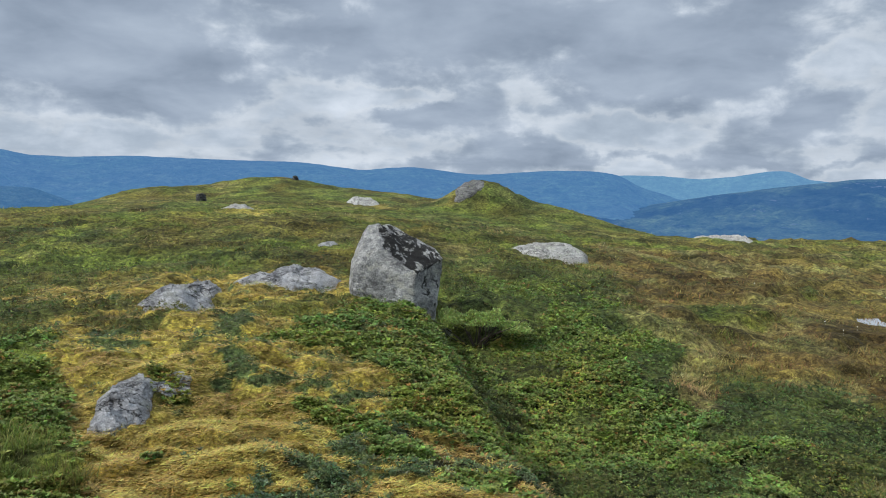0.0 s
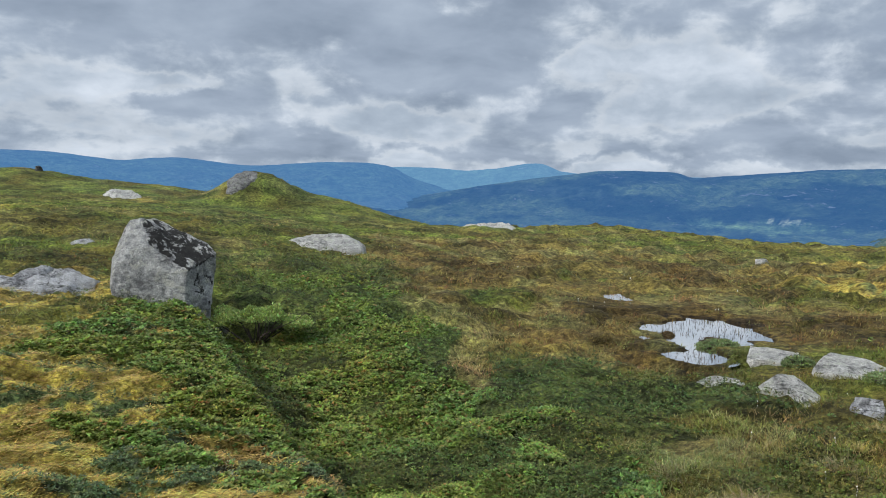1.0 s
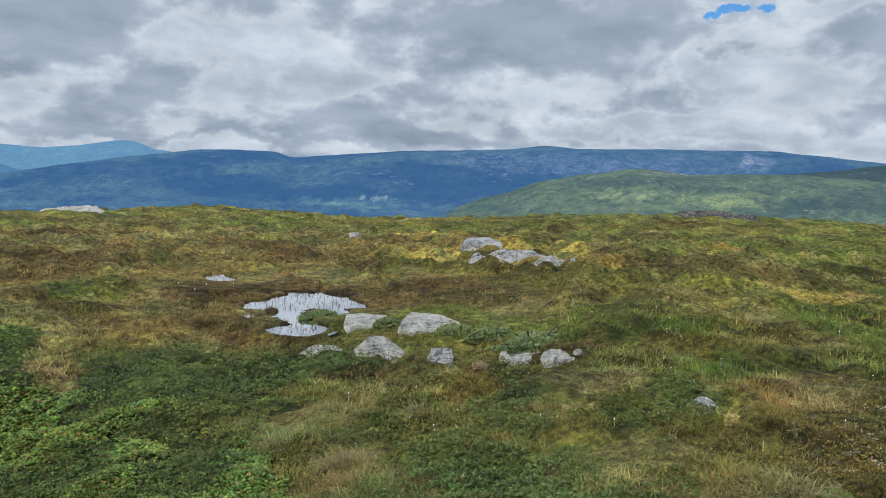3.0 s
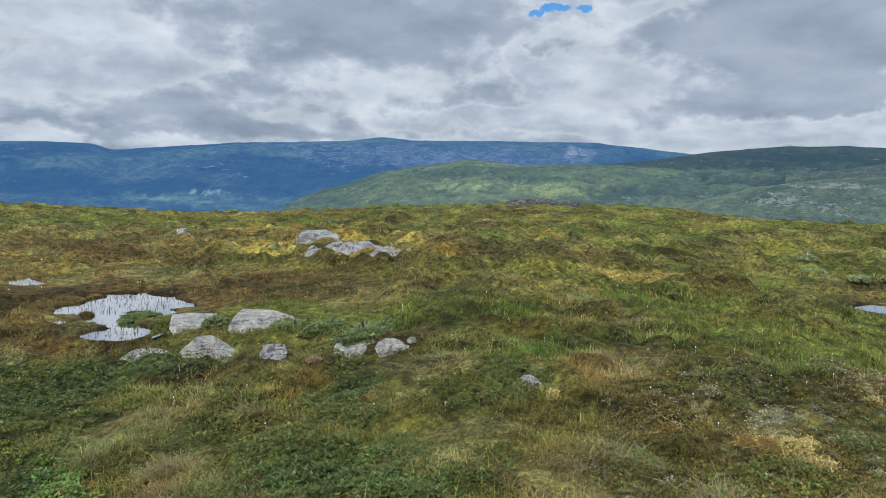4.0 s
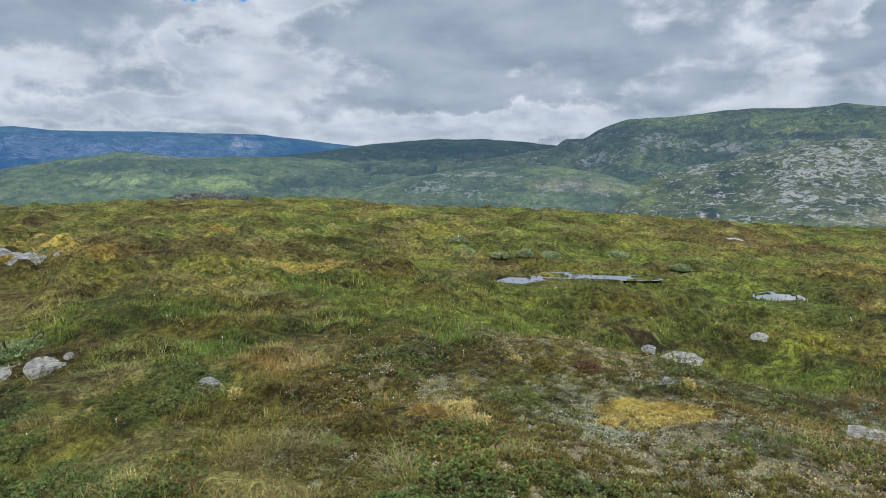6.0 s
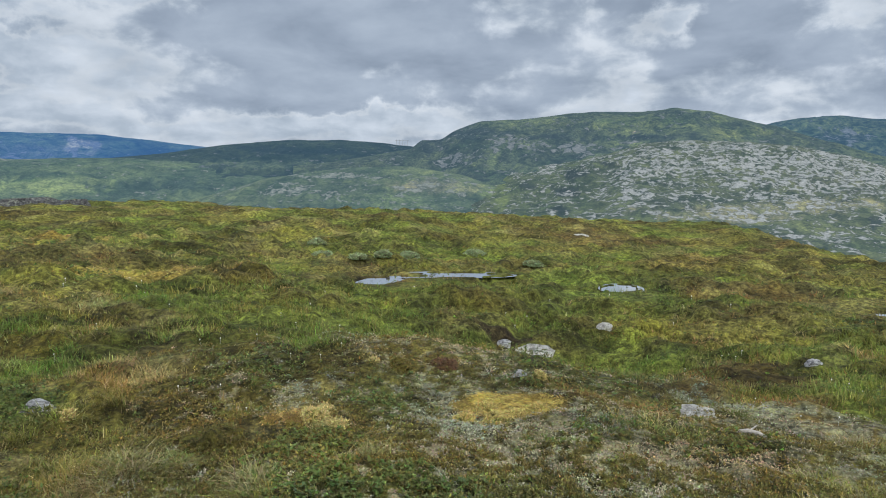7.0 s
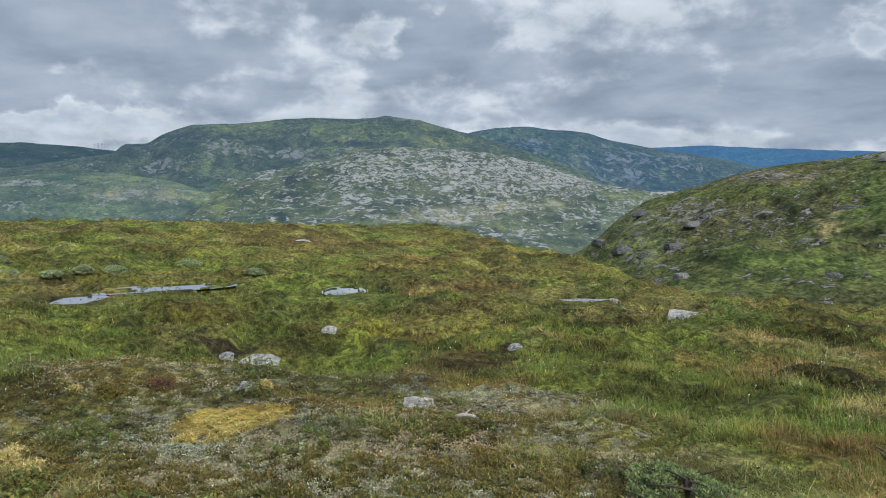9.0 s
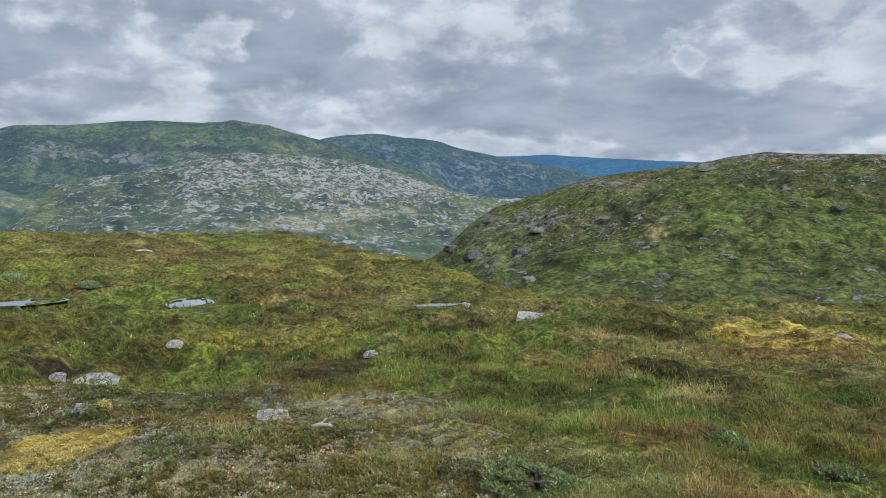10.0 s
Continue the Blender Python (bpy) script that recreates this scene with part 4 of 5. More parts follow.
def grassy_cover(name, label, category, kind, count, seed, each, length, low, high, bend, spread, odd=None, share=0.0, width=.0034, power=0.7, far=58.0, lighten=1.0):
    rs, p, r = scatter(count, seed, [kind], power=power, far=far)
    i, s, q = spread_out(rs, p, r, each, 0.035, 0.0)
    n = len(q)
    clump = fbm(q[:, 0], q[:, 1], .5, 3, 61)
    size = length * s ** 0.22 * np.exp(rs.randn(n) * 0.3) * (0.3 + 1.35 * ease(.3, .7, clump))
    lean = rays(rs, len(p), 40, 80)[i] * 0.45
    out = rays(rs, n, low, high) + lean
    out /= np.linalg.norm(out, axis=1)[:, None]
    q[:, 2] -= 0.015
    wide, bent = width * s * np.exp(rs.randn(n) * .2), bend * (0.4 + rs.rand(n))
    base = shades(rs, len(p), np.array(TINTS[kind]) * lighten, spread * 0.6, odd, share)[i] * np.exp(rs.randn(n, 1) * spread * 0.6)
    hue = fbm(q[:, 0], q[:, 1], .7, 3, 65)[:, None] - 0.5
    base = base * np.exp((clump[:, None] - 0.5) * 1.7) * np.exp(hue * np.array([.9, -.1, .2]))
    close = r[i] < 6.2
    pts, fcs = blades(q[close], out[close], size[close], wide[close], bent[close])
    far_pts, far_fcs = spikes(q[~close], out[~close], size[~close], wide[~close] * 1.25, bent[~close])
    # darker bases and paler tips paint the clumps' shading into the blades
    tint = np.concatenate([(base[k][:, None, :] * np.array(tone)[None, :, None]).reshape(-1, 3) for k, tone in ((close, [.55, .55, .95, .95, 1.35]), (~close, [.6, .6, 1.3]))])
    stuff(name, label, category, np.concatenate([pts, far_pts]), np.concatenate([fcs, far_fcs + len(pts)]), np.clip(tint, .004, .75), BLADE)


def moss_cover(count, seed):
    """Fringe moss: thin strands that lie combed across the slope, paler on the crests of the waves."""
    rs, p, r = scatter(count, seed, ["moss"], power=.9, far=34)
    i, s, q = spread_out(rs, p, r, 7, .03, .012)
    n = len(q)
    a = .45 + .9 * (fbm(q[:, 0], q[:, 1], .6, 2, 84) - .5) * 2 + rs.randn(n) * .6 + np.pi * (rs.rand(n) < .5)
    out = np.stack([np.cos(a), np.sin(a), .12 + .3 * rs.rand(n)], 1)
    pts, fcs = spikes(q, out, np.where(q[:, 1] > 2, .024, .013) * s ** .9 * np.exp(rs.randn(n) * .3), .0075 * s, .4 + .5 * rs.rand(n))
    crest = np.clip(comb(q[:, 0], q[:, 1]) / .12, 0, 1.6)[:, None]
    hue = fbm(q[:, 0], q[:, 1], .45, 3, 85)[:, None] - .5
    base = shades(rs, n, TINTS["moss"], .26, (.14, .11, .035), .12) * np.exp((.62 - crest) * np.array([.55, .62, .72])) * np.exp(hue * np.array([.5, .9, .3]))
    stuff("moss_carpet", "golden yellow fringe moss with combed strands", "moss", pts, fcs, np.repeat(np.clip(base, .004, .75), 3, 0), LEAF)


leafy_cover("bilberry_shrubs", "low carpet of bright green bilberry leaves", "dwarf shrub", "bilberry", 560000, 101, 7, .0215, .68, -5, 42, .036, .26, (.22, .14, .05), .04, power=1.0, far=16)
leafy_cover("crowberry_shrubs", "dark green crowberry mat with tiny leaves", "dwarf shrub", "crowberry", 330000, 102, 7, .017, .50, -5, 55, .052, .30, (.13, .13, .04), .12, power=.95, far=30)
moss_cover(300000, 103)
leafy_cover("dwarf_willow_sprigs", "grey-green sprigs of dwarf willow in yellow moss", "dwarf shrub", "sprig", 240000, 106, 8, .016, .45, 0, 50, .030, .35, (.14, .17, .06), .1, power=.9, far=16)
leafy_cover("heather", "brown-green heather sprigs", "heather", "heather", 350000, 104, 6, .015, .34, 10, 70, .03, .42, (.15, .13, .05), .2, .025, power=.95, far=30)
leafy_cover("reindeer_lichen", "whitish tufts of reindeer lichen", "lichen", "lichen", 260000, 105, 6, .010, .7, 5, 70, .012, .25, (.22, .22, .14), .2, .016, power=.95, far=14)
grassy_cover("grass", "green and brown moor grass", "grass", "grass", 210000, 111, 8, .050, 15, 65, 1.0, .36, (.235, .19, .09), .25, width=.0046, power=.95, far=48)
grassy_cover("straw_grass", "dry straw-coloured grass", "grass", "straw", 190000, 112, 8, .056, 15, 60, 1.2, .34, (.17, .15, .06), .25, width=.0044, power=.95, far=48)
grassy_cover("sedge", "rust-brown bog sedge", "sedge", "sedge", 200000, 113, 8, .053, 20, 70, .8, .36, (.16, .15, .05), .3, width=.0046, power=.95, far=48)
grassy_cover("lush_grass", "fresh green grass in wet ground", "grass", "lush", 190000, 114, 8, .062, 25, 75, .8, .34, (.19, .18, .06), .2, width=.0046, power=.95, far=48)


# ---- rocks ----
def rock(name, label, category, place, size, turn, material, seed, cuts=None, group="", detail=4, wear=0.05, sink=0.25, tilt=(0, 0)):
    """A rock cut by flat faces, with worn edges. size: full width, depth and height; cuts: rows of a face's direction and distance."""
    rs = np.random.RandomState(seed)
    if cuts is None:
        turn0 = rs.rand() * 6.28
        cuts = []
        for k in range(7):
            a, e = turn0 + k * .9 + rs.uniform(-.3, .3), math.radians(rs.uniform(-5, 42))
            cuts.append((math.cos(a) * math.cos(e), math.sin(a) * math.cos(e), math.sin(e), .66 + .3 * rs.rand()))
        cuts += [(*rays(rs, 1, 62, 86)[0], .62 + .2 * rs.rand()) for _ in range(2)]
        cuts += [(0, 0, -1, .9)]
    bm = bmesh.new()
    bmesh.ops.create_icosphere(bm, subdivisions=detail, radius=1.0)
    v = np.array([p.co[:] for p in bm.verts])
    c = np.array(cuts, float)
    c[:, :3] /= np.linalg.norm(c[:, :3], axis=1)[:, None]
    reach = c[None, :, 3] / np.maximum(v @ c[:, :3].T, 1e-3)
    reach = -np.log(np.exp(-np.minimum(reach, 5) * 70).sum(1)) / 70
    v = v * np.clip(reach, .2, 1.35)[:, None]
    for k, f in ((2.3, .7), (5.1, .6), (11.0, .45)):
        d = np.array([noise.noise(Vector(q) * k + Vector((seed * 1.7, 3, seed))) for q in v.tolist()])
        v += v * (d * wear * f)[:, None]
    v *= np.array(size) / 2
    for p, q in zip(bm.verts, v):
        p.co = q
    for f in bm.faces:
        f.smooth = True
    ob = part(name, bm, material)
    m = pose(*(place + Vector((0, 0, size[2] * (.5 - sink)))), tilt[0], tilt[1], turn)
    ob.matrix_world = m
    return tagged(ob, label, category, group)


def block(name, label, category, place, corners, turn, material, seed, group="", cuts=5, wear=1.0, crust=None):
    """A stone with flat broken faces between its corners (across, away, up). crust: the way a crusted face looks."""
    bm = bmesh.new()
    for c in corners:
        bm.verts.new(c)
    bmesh.ops.convex_hull(bm, input=bm.verts[:])
    bmesh.ops.delete(bm, geom=[v for v in bm.verts if not v.link_faces], context="VERTS")
    bmesh.ops.subdivide_edges(bm, edges=bm.edges[:], cuts=cuts, use_grid_fill=True)
    bm.normal_update()
    size = max(v.co.length for v in bm.verts)
    shift = Vector((seed * 3.1, seed, 2))
    facing = [v.normal.copy() for v in bm.verts]
    for v, f in zip(bm.verts, facing):
        q = v.co / size
        v.co += f * size * wear * (.030 * noise.noise(q * 2.2 + shift) + .020 * noise.noise(q * 5.5 + shift) + .012 * noise.noise(q * 13 + shift))
    for f in bm.faces:
        f.smooth = True
    ob = part(name, bm, material)
    if crust:
        k = np.array([max(ease(.72, .95, f.dot(Vector(crust).normalized())), .62 * ease(.45, .8, f.x)) for f in facing])
        at = ob.data.attributes.new("tint", "FLOAT_COLOR", "POINT")
        at.data.foreach_set("color", np.stack([k, k, k, k * 0 + 1], 1).astype(np.float32).ravel())
    ob.data.set_sharp_from_angle(angle=radians(24))
    ob.matrix_world = pose(*place, 0, 0, turn)
    return tagged(ob, label, category, group)


def slab(label, bearing, distance, wide, deep, tall, turn, material, seed, group="", name="bedrock_slab", category="bedrock", rise=0.0, flat=5.0, steps=3.0, lift=0.1):
    """Bedrock that just breaks the ground: an uneven outline, low ledges and a lean. rise: how much its far side stands up."""
    c, t = stand(bearing, distance), radians(turn - bearing)
    k = np.concatenate([np.linspace(.002, 1, 20), [1.06]])[:, None]
    a = np.linspace(0, 2 * np.pi, 73)[:-1][None]
    edge = 1 + .8 * (fbm(np.cos(a) * 1.1, np.sin(a) * 1.1, .8, 4, seed, .6) - .5)
    u, v = k * edge * np.cos(a), k * edge * np.sin(a)
    px, py = u * wide / 2, v * deep / 2
    x, y = c.x + px * math.cos(t) - py * math.sin(t), c.y + px * math.sin(t) + py * math.cos(t)
    f = fbm(u, v, .7, 5, seed + 1, .6) - .5
    g = np.abs(fbm(u * .7 + v * .4, v * 2.6 - u * .5, .55, 4, seed + 2) - .5)
    top = tall * (.85 + .7 * f - 1.1 * g) + rise * v * .5
    level = top / tall * steps
    ledge = np.floor(level) + ease(.5, 1.0, level - np.floor(level))
    top = tall * (.35 * level + .65 * ledge) / steps
    z = height_at(x, y) * (1 - lift) + c.z * lift + top * (1 - k ** flat)
    z = np.where(k >= 1, height_at(x, y) - .05 - (k > 1) * .2, z)
    ob = sheet(name, x - c.x, y - c.y, z - c.z, material, wrap=True)
    ob.location = c
    return tagged(ob, label, category, group)


UNDER = [(-.8, -.8, -1), (.8, -.8, -1), (.8, .8, -1), (-.8, .8, -1)]


def stone(label, bearing, distance, wide, deep, tall, top, material, seed, group="", turn=0, cuts=5):
    """A broken stone bedded in the turf. top: its upper corners in halves of its width and depth and in parts of its height."""
    corners = [(x * wide / 2, y * deep / 2, (z * .68 - .06) * tall) for x, y, z in top] + [(x * wide / 2, y * deep / 2, -.12 * tall - .08) for x, y, z in UNDER]
    return block("stone", label, "stone", stand(bearing, distance), corners, turn - bearing, material, seed, group, cuts)


PLATE = [(-1, -.6, .45), (-.9, .7, 1), (-.2, 1, .95), (.9, .8, .75), (1, -.5, .4), (0, -1, .5), (-.5, -.9, .5), (1, -.6, 0), (-1, -.7, 0), (.1, -1, 0)]
TILTED = [(-.92, -.6, .35), (-.80, 0, .85), (-.65, .9, 1), (.1, 1, .85), (.75, .7, .4), (1, -.3, 0), (.6, -.9, .05), (-.1, -1, .3), (-.95, -.7, 0)]
POINTED = [(-1, -.3, .25), (-.35, 0, 1.2), (.15, .6, 1.05), (.45, 0, .75), (1, 0, .1), (.75, -.8, -.1), (-.2, -.9, .1), (-.7, .8, .4), (.7, .9, .3)]
SQUAT = [(-1, -.3, .25), (-.3, 0, 1), (.8, .3, .92), (1, -.3, .4), (.65, -.9, -.05), (-.35, -.9, .05), (-.7, 1, .7), (.7, 1, .55)]
LOW = [(-1, -.4, .1), (-.75, .1, .7), (-.2, .7, 1), (.6, .6, .9), (1, 0, .5), (.75, -.8, .1), (-.5, -.9, .1), (.1, -.4, .75)]
FOOT = stand(-3.5, 10.5)
block("boulder", "large angular grey boulder with black lichen crust on its shoulder", "boulder", polar(-3.5, 10.9, FOOT.z - .02),
      [(-.47, .05, 1.14), (-.32, 0, 1.16), (-.16, .25, 1.15), (.54, .25, .80), (.65, -.05, .66), (.61, 0, .22), (.5, -.3, 0), (.21, -.5, .2), (.245, -.52, .48), (-.25, -.33, .84), (-.485, -.31, .68),
       (-.70, -.10, .60), (-.67, -.25, .45), (-.61, 0, .86), (-.5, .6, .8), (.5, .65, .66), (-.6, .6, -.3), (.6, .6, -.3), (.52, -.3, -.3), (.2, -.55, -.3), (-.68, -.28, -.3)],
      3, BOULDER, 1, cuts=11, wear=.8, crust=(.40, -.55, .73))
stone("small flat grey stone at the boulder's foot", .2, 10.7, .30, .25, .14, TILTED, SLATE, 4)

FLAT = "flat outcrops of grey bedrock in the moss"
slab("low grey bedrock slab ringed by yellow moss", -12.0, 12.4, 1.75, 2.3, .30, 0, SLATE, 11, FLAT, flat=2.2, steps=6)
slab("split grey bedrock hump with a dark crack", -20.4, 9.7, .95, 1.4, .30, -10, SLATE, 12, FLAT, flat=2.5, steps=4)
slab("small broken slab of grey bedrock beside a larger one", -18.7, 10.7, .55, .7, .22, 20, SLATE, 13, FLAT, flat=3, steps=3)
slab("weathered pale grey rock poking out of moss", -24.0, 5.45, .36, 1.05, .15, -14, SLATE, 14, FLAT, flat=3, steps=3)
slab("flat grey rock patch with brown dead heather", -20.8, 5.75, .34, .34, .035, 20, SLATE, 15, FLAT)
rock("stone", "dark block of stone on the distant slope", "stone", stand(-18.5, 45), (.6, .5, .6), 12, DARK_ROCK, 16, sink=.15)
rock("stone", "tiny boulder on the skyline", "stone", stand(-11.6, 55.8), (.5, .4, .5), 0, DARK_ROCK, 17, wear=.08, sink=0.22, detail=3)
slab("pale rock face with yellow moss on a far knoll", -6.3, 44, 2.2, 2.6, .35, 0, ROCK, 18, FLAT, rise=.3)
slab("pale stone crown of the far knoll", 1.9, 44, 1.9, 2.4, .14, 0, OUTCROP_ROCK, 19, FLAT, rise=.1)
slab("long pale lichened slab in the heath", 8.0, 20.4, 2.4, 1.9, .36, -4, ROCK, 20, FLAT, rise=.22, flat=7, steps=4, lift=.8)
rock("bedrock_slab", "low grey stone in heather", "bedrock", stand(-8.9, 19), (.65, .5, .25), 0, SLATE, 21, group=FLAT, wear=.12, sink=0.52)
slab("white slab on the rim of the fell", 21.2, 41, 3.0, 3.0, .35, 0, ROCK, 22, FLAT, rise=.3)
slab("small bare rock beside a far moss patch", -15.9, 33, 1.3, 1.2, .2, 0, ROCK, 23, FLAT)

BOG = "pale stones round the bog pool"
stone("pale lichened slab beside the bog pool", 42.4, 10.2, .64, .6, .17, PLATE, ROCK, 31, BOG)
stone("broad pale sloping slab beside the bog pool", 47.6, 9.5, .92, .75, .23, TILTED, ROCK, 32, BOG, -4)
stone("pointed pale stone with a dark underside", 43.4, 8.45, .64, .5, .26, POINTED, ROCK, 33, BOG)
stone("flat stone at the pool's outlet", 38.9, 9.05, .55, .35, .10, LOW, ROCK, 34, BOG)
stone("squat grey stone beside a peat hole", 48.4, 7.65, .29, .3, .22, SQUAT, SLATE, 35, BOG)
stone("low pale slab under creeping willow", 55.0, 7.75, .52, .36, .09, PLATE, ROCK, 36, BOG)
stone("broken pale slab under creeping willow", 57.7, 7.6, .40, .32, .08, LOW, ROCK, 37, BOG, 15)
rock("stone", "small white pebble in grass", "stone", stand(59.3, 7.6), (0.0945, 0.08, 0.076), 0, ROCK, 38, group=BOG, detail=3, wear=.08, sink=0.22)
stone("small grey stone in the moor grass", 68.9, 6.0, .24, .2, .11, POINTED, SLATE, 39)
block("stone", "grey block resting on a mossy slab", "stone", stand(51.3, 18.9, .06), [(-.55, -.2, .02), (-.5, -.25, .16), (-.35, .3, .26), (.25, .35, .28), (.54, .1, .18), (.55, -.2, .08), (.3, -.38, .02), (.1, -.38, .14), (-.4, .3, -.2), (.5, .3, -.2), (.3, -.25, -.2), (-.45, -.2, -.2)], -48, SLATE, 40)
slab("low grey slab edged with yellow moss", 53.3, 16.3, 2.0, .9, .03, 6, SLATE, 41, FLAT, lift=0, steps=2)
slab("low narrow slab edged with yellow moss", 57.0, 15.4, 1.1, .5, .03, -4, SLATE, 42, FLAT, lift=0, steps=2)
rock("stone", "small pale stone in sedge", "stone", stand(41.3, 24.6), (0.441, 0.3, 0.221), 0, ROCK, 43, wear=.08, sink=0.32, detail=3)
rock("bedrock_slab", "dark ledge on the rim of the fell", "bedrock", stand(68.2, 52), (3.4, 1.2, .75), -68, DARK_ROCK, 44, group=FLAT, wear=.12, sink=0.2)
rock("bedrock_slab", "dark ledge end on the rim of the fell", "bedrock", stand(71.0, 52), (1.9, 1.0, .6), -66, DARK_ROCK, 45, group=FLAT, wear=.12, sink=0.2)

stone("pale flat-topped stone lying in a wet hollow", 105.4, 11.25, .66, .34, .20, LOW, ROCK, 51)
stone("small stone at the edge of a wet hollow", 103.0, 11.35, .24, .18, .08, LOW, SLATE, 52)
stone("small rounded stone in green grass", 110.8, 12.1, .27, .2, .10, LOW, ROCK, 53)
stone("dark wet stone in a small peat hollow", 125.6, 9.65, .20, .16, .09, LOW, SLATE, 61)
stone("low grey stone on lichen heath", 118.2, 6.1, .28, .24, .07, PLATE, ROCK, 54)
stone("small pale stone on lichen heath", 104.6, 6.5, .15, .12, .07, LOW, SLATE, 55)
stone("pale trapezoid stone in brown grass", 138.3, 12.6, .54, .42, .17, PLATE, ROCK, 56)
stone("grey stone beside a yellow moss bank", 160.4, 11.3, .28, .22, .14, TILTED, SLATE, 57)
rock("stone", "pale stone at a small pool", "stone", stand(133.0, 16.5), (0.315, 0.2, 0.119), 0, ROCK, 58, wear=.08, sink=0.32, detail=3)
rock("bedrock_slab", "pale bare patch of rock on the far rise", "bedrock", stand(108.4, 38.3), (1.0, 1.2, .3), 0, ROCK, 59, group=FLAT, wear=.12, sink=0.57, detail=3)
rock("stone", "little stone in the pool", "stone", polar(93.6, 17.0, -1.13), (0.168, 0.12, 0.085), 0, DARK_ROCK, 60, wear=.08, sink=0.42, detail=3)

# ---- the green hillside's outcrops ----
from mathutils.bvhtree import BVHTree
SIDE_FLOOR = BVHTree.FromPolygons([v.co[:] for v in side.data.vertices], [p.vertices[:] for p in side.data.polygons])


def on_hillside(bearing, distance):
    p = polar(bearing, distance, 300)
    return SIDE_FLOOR.ray_cast(p, Vector((0, 0, -1)))[0] or polar(bearing, distance, -20)


OUT = "outcrops on the green hillside"
for k, (b, d, wide, deep, tall, mat, text) in enumerate([
        (136.1, 137, 2.6, 2.2, 3.0, DARK_ROCK, "dark block at the foot of the green hillside"), (137.9, 133, 3.2, 2.4, 2.8, OUTCROP_ROCK, "pale block at the foot of the green hillside"),
        (148.1, 229, 12, 5, 2.6, DARK_ROCK, "long dark rock ledge high on the green hillside"), (148.9, 177, 6.5, 4, 3.2, DARK_ROCK, "dark overhanging outcrop above pale grass"),
        (137.4, 176, 6.5, 4, 2.6, DARK_ROCK, "dark outcrop on the green hillside"), (133.4, 203, 5, 4, 4.0, DARK_ROCK, "dark outcrop in a gully"),
        (141.6, 122, 4.0, 2.5, 1.6, DARK_ROCK, "low dark outcrop at the hill's foot"), (146.3, 148, 2.8, 2, 1.3, OUTCROP_ROCK, "grey outcrop on the green hillside"),
        (139.7, 156, 2.2, 2, 1.8, OUTCROP_ROCK, "pale boulder on the green hillside"), (148.1, 130, 3.4, 2, 1.4, DARK_ROCK, "low outcrop on the green hillside"),
        (162, 152, 5, 3, 2, DARK_ROCK, "dark outcrop on the green hillside"), (134.9, 255, 6, 4, 3.5, DARK_ROCK, "dark outcrop near the hill's shoulder"),
        (136.6, 235, 5, 3, 2.6, OUTCROP_ROCK, "pale outcrop near the hill's shoulder"), (139.6, 225, 6, 3, 2.6, DARK_ROCK, "dark outcrop near the hill's shoulder"),
        (138.6, 205, 5, 3, 2.4, OUTCROP_ROCK, "grey outcrop near the hill's shoulder"), (144.2, 262, 7, 4, 2.4, OUTCROP_ROCK, "pale outcrop near the hilltop"),
        (151, 272, 8, 4, 1.8, OUTCROP_ROCK, "pale outcrop on the hilltop"), (155.5, 276, 10, 4, 1.6, DARK_ROCK, "dark outcrop on the hilltop"),
        (159.7, 185, 4, 3, 1.6, DARK_ROCK, "small dark outcrop on the green hillside"), (152.5, 140, 3, 2, 1.1, OUTCROP_ROCK, "small grey outcrop on the green hillside"),
        (143.5, 190, 4, 3, 1.8, OUTCROP_ROCK, "small grey outcrop on the green hillside"), (131.9, 262, 7, 5, 4, DARK_ROCK, "dark crag at the hill's edge"),
        (157, 235, 5, 3, 1.6, OUTCROP_ROCK, "pale outcrop high on the green hillside"), (135.2, 170, 3.5, 3, 2.6, DARK_ROCK, "dark block beside the gully")]):
    rock("rock_outcrop", text, "outcrop", on_hillside(b, d), (wide, deep * .8, tall * .8), (k * 37) % 50 - 25 - b, mat, 200 + k, group=OUT, wear=.14, sink=.42, detail=4)


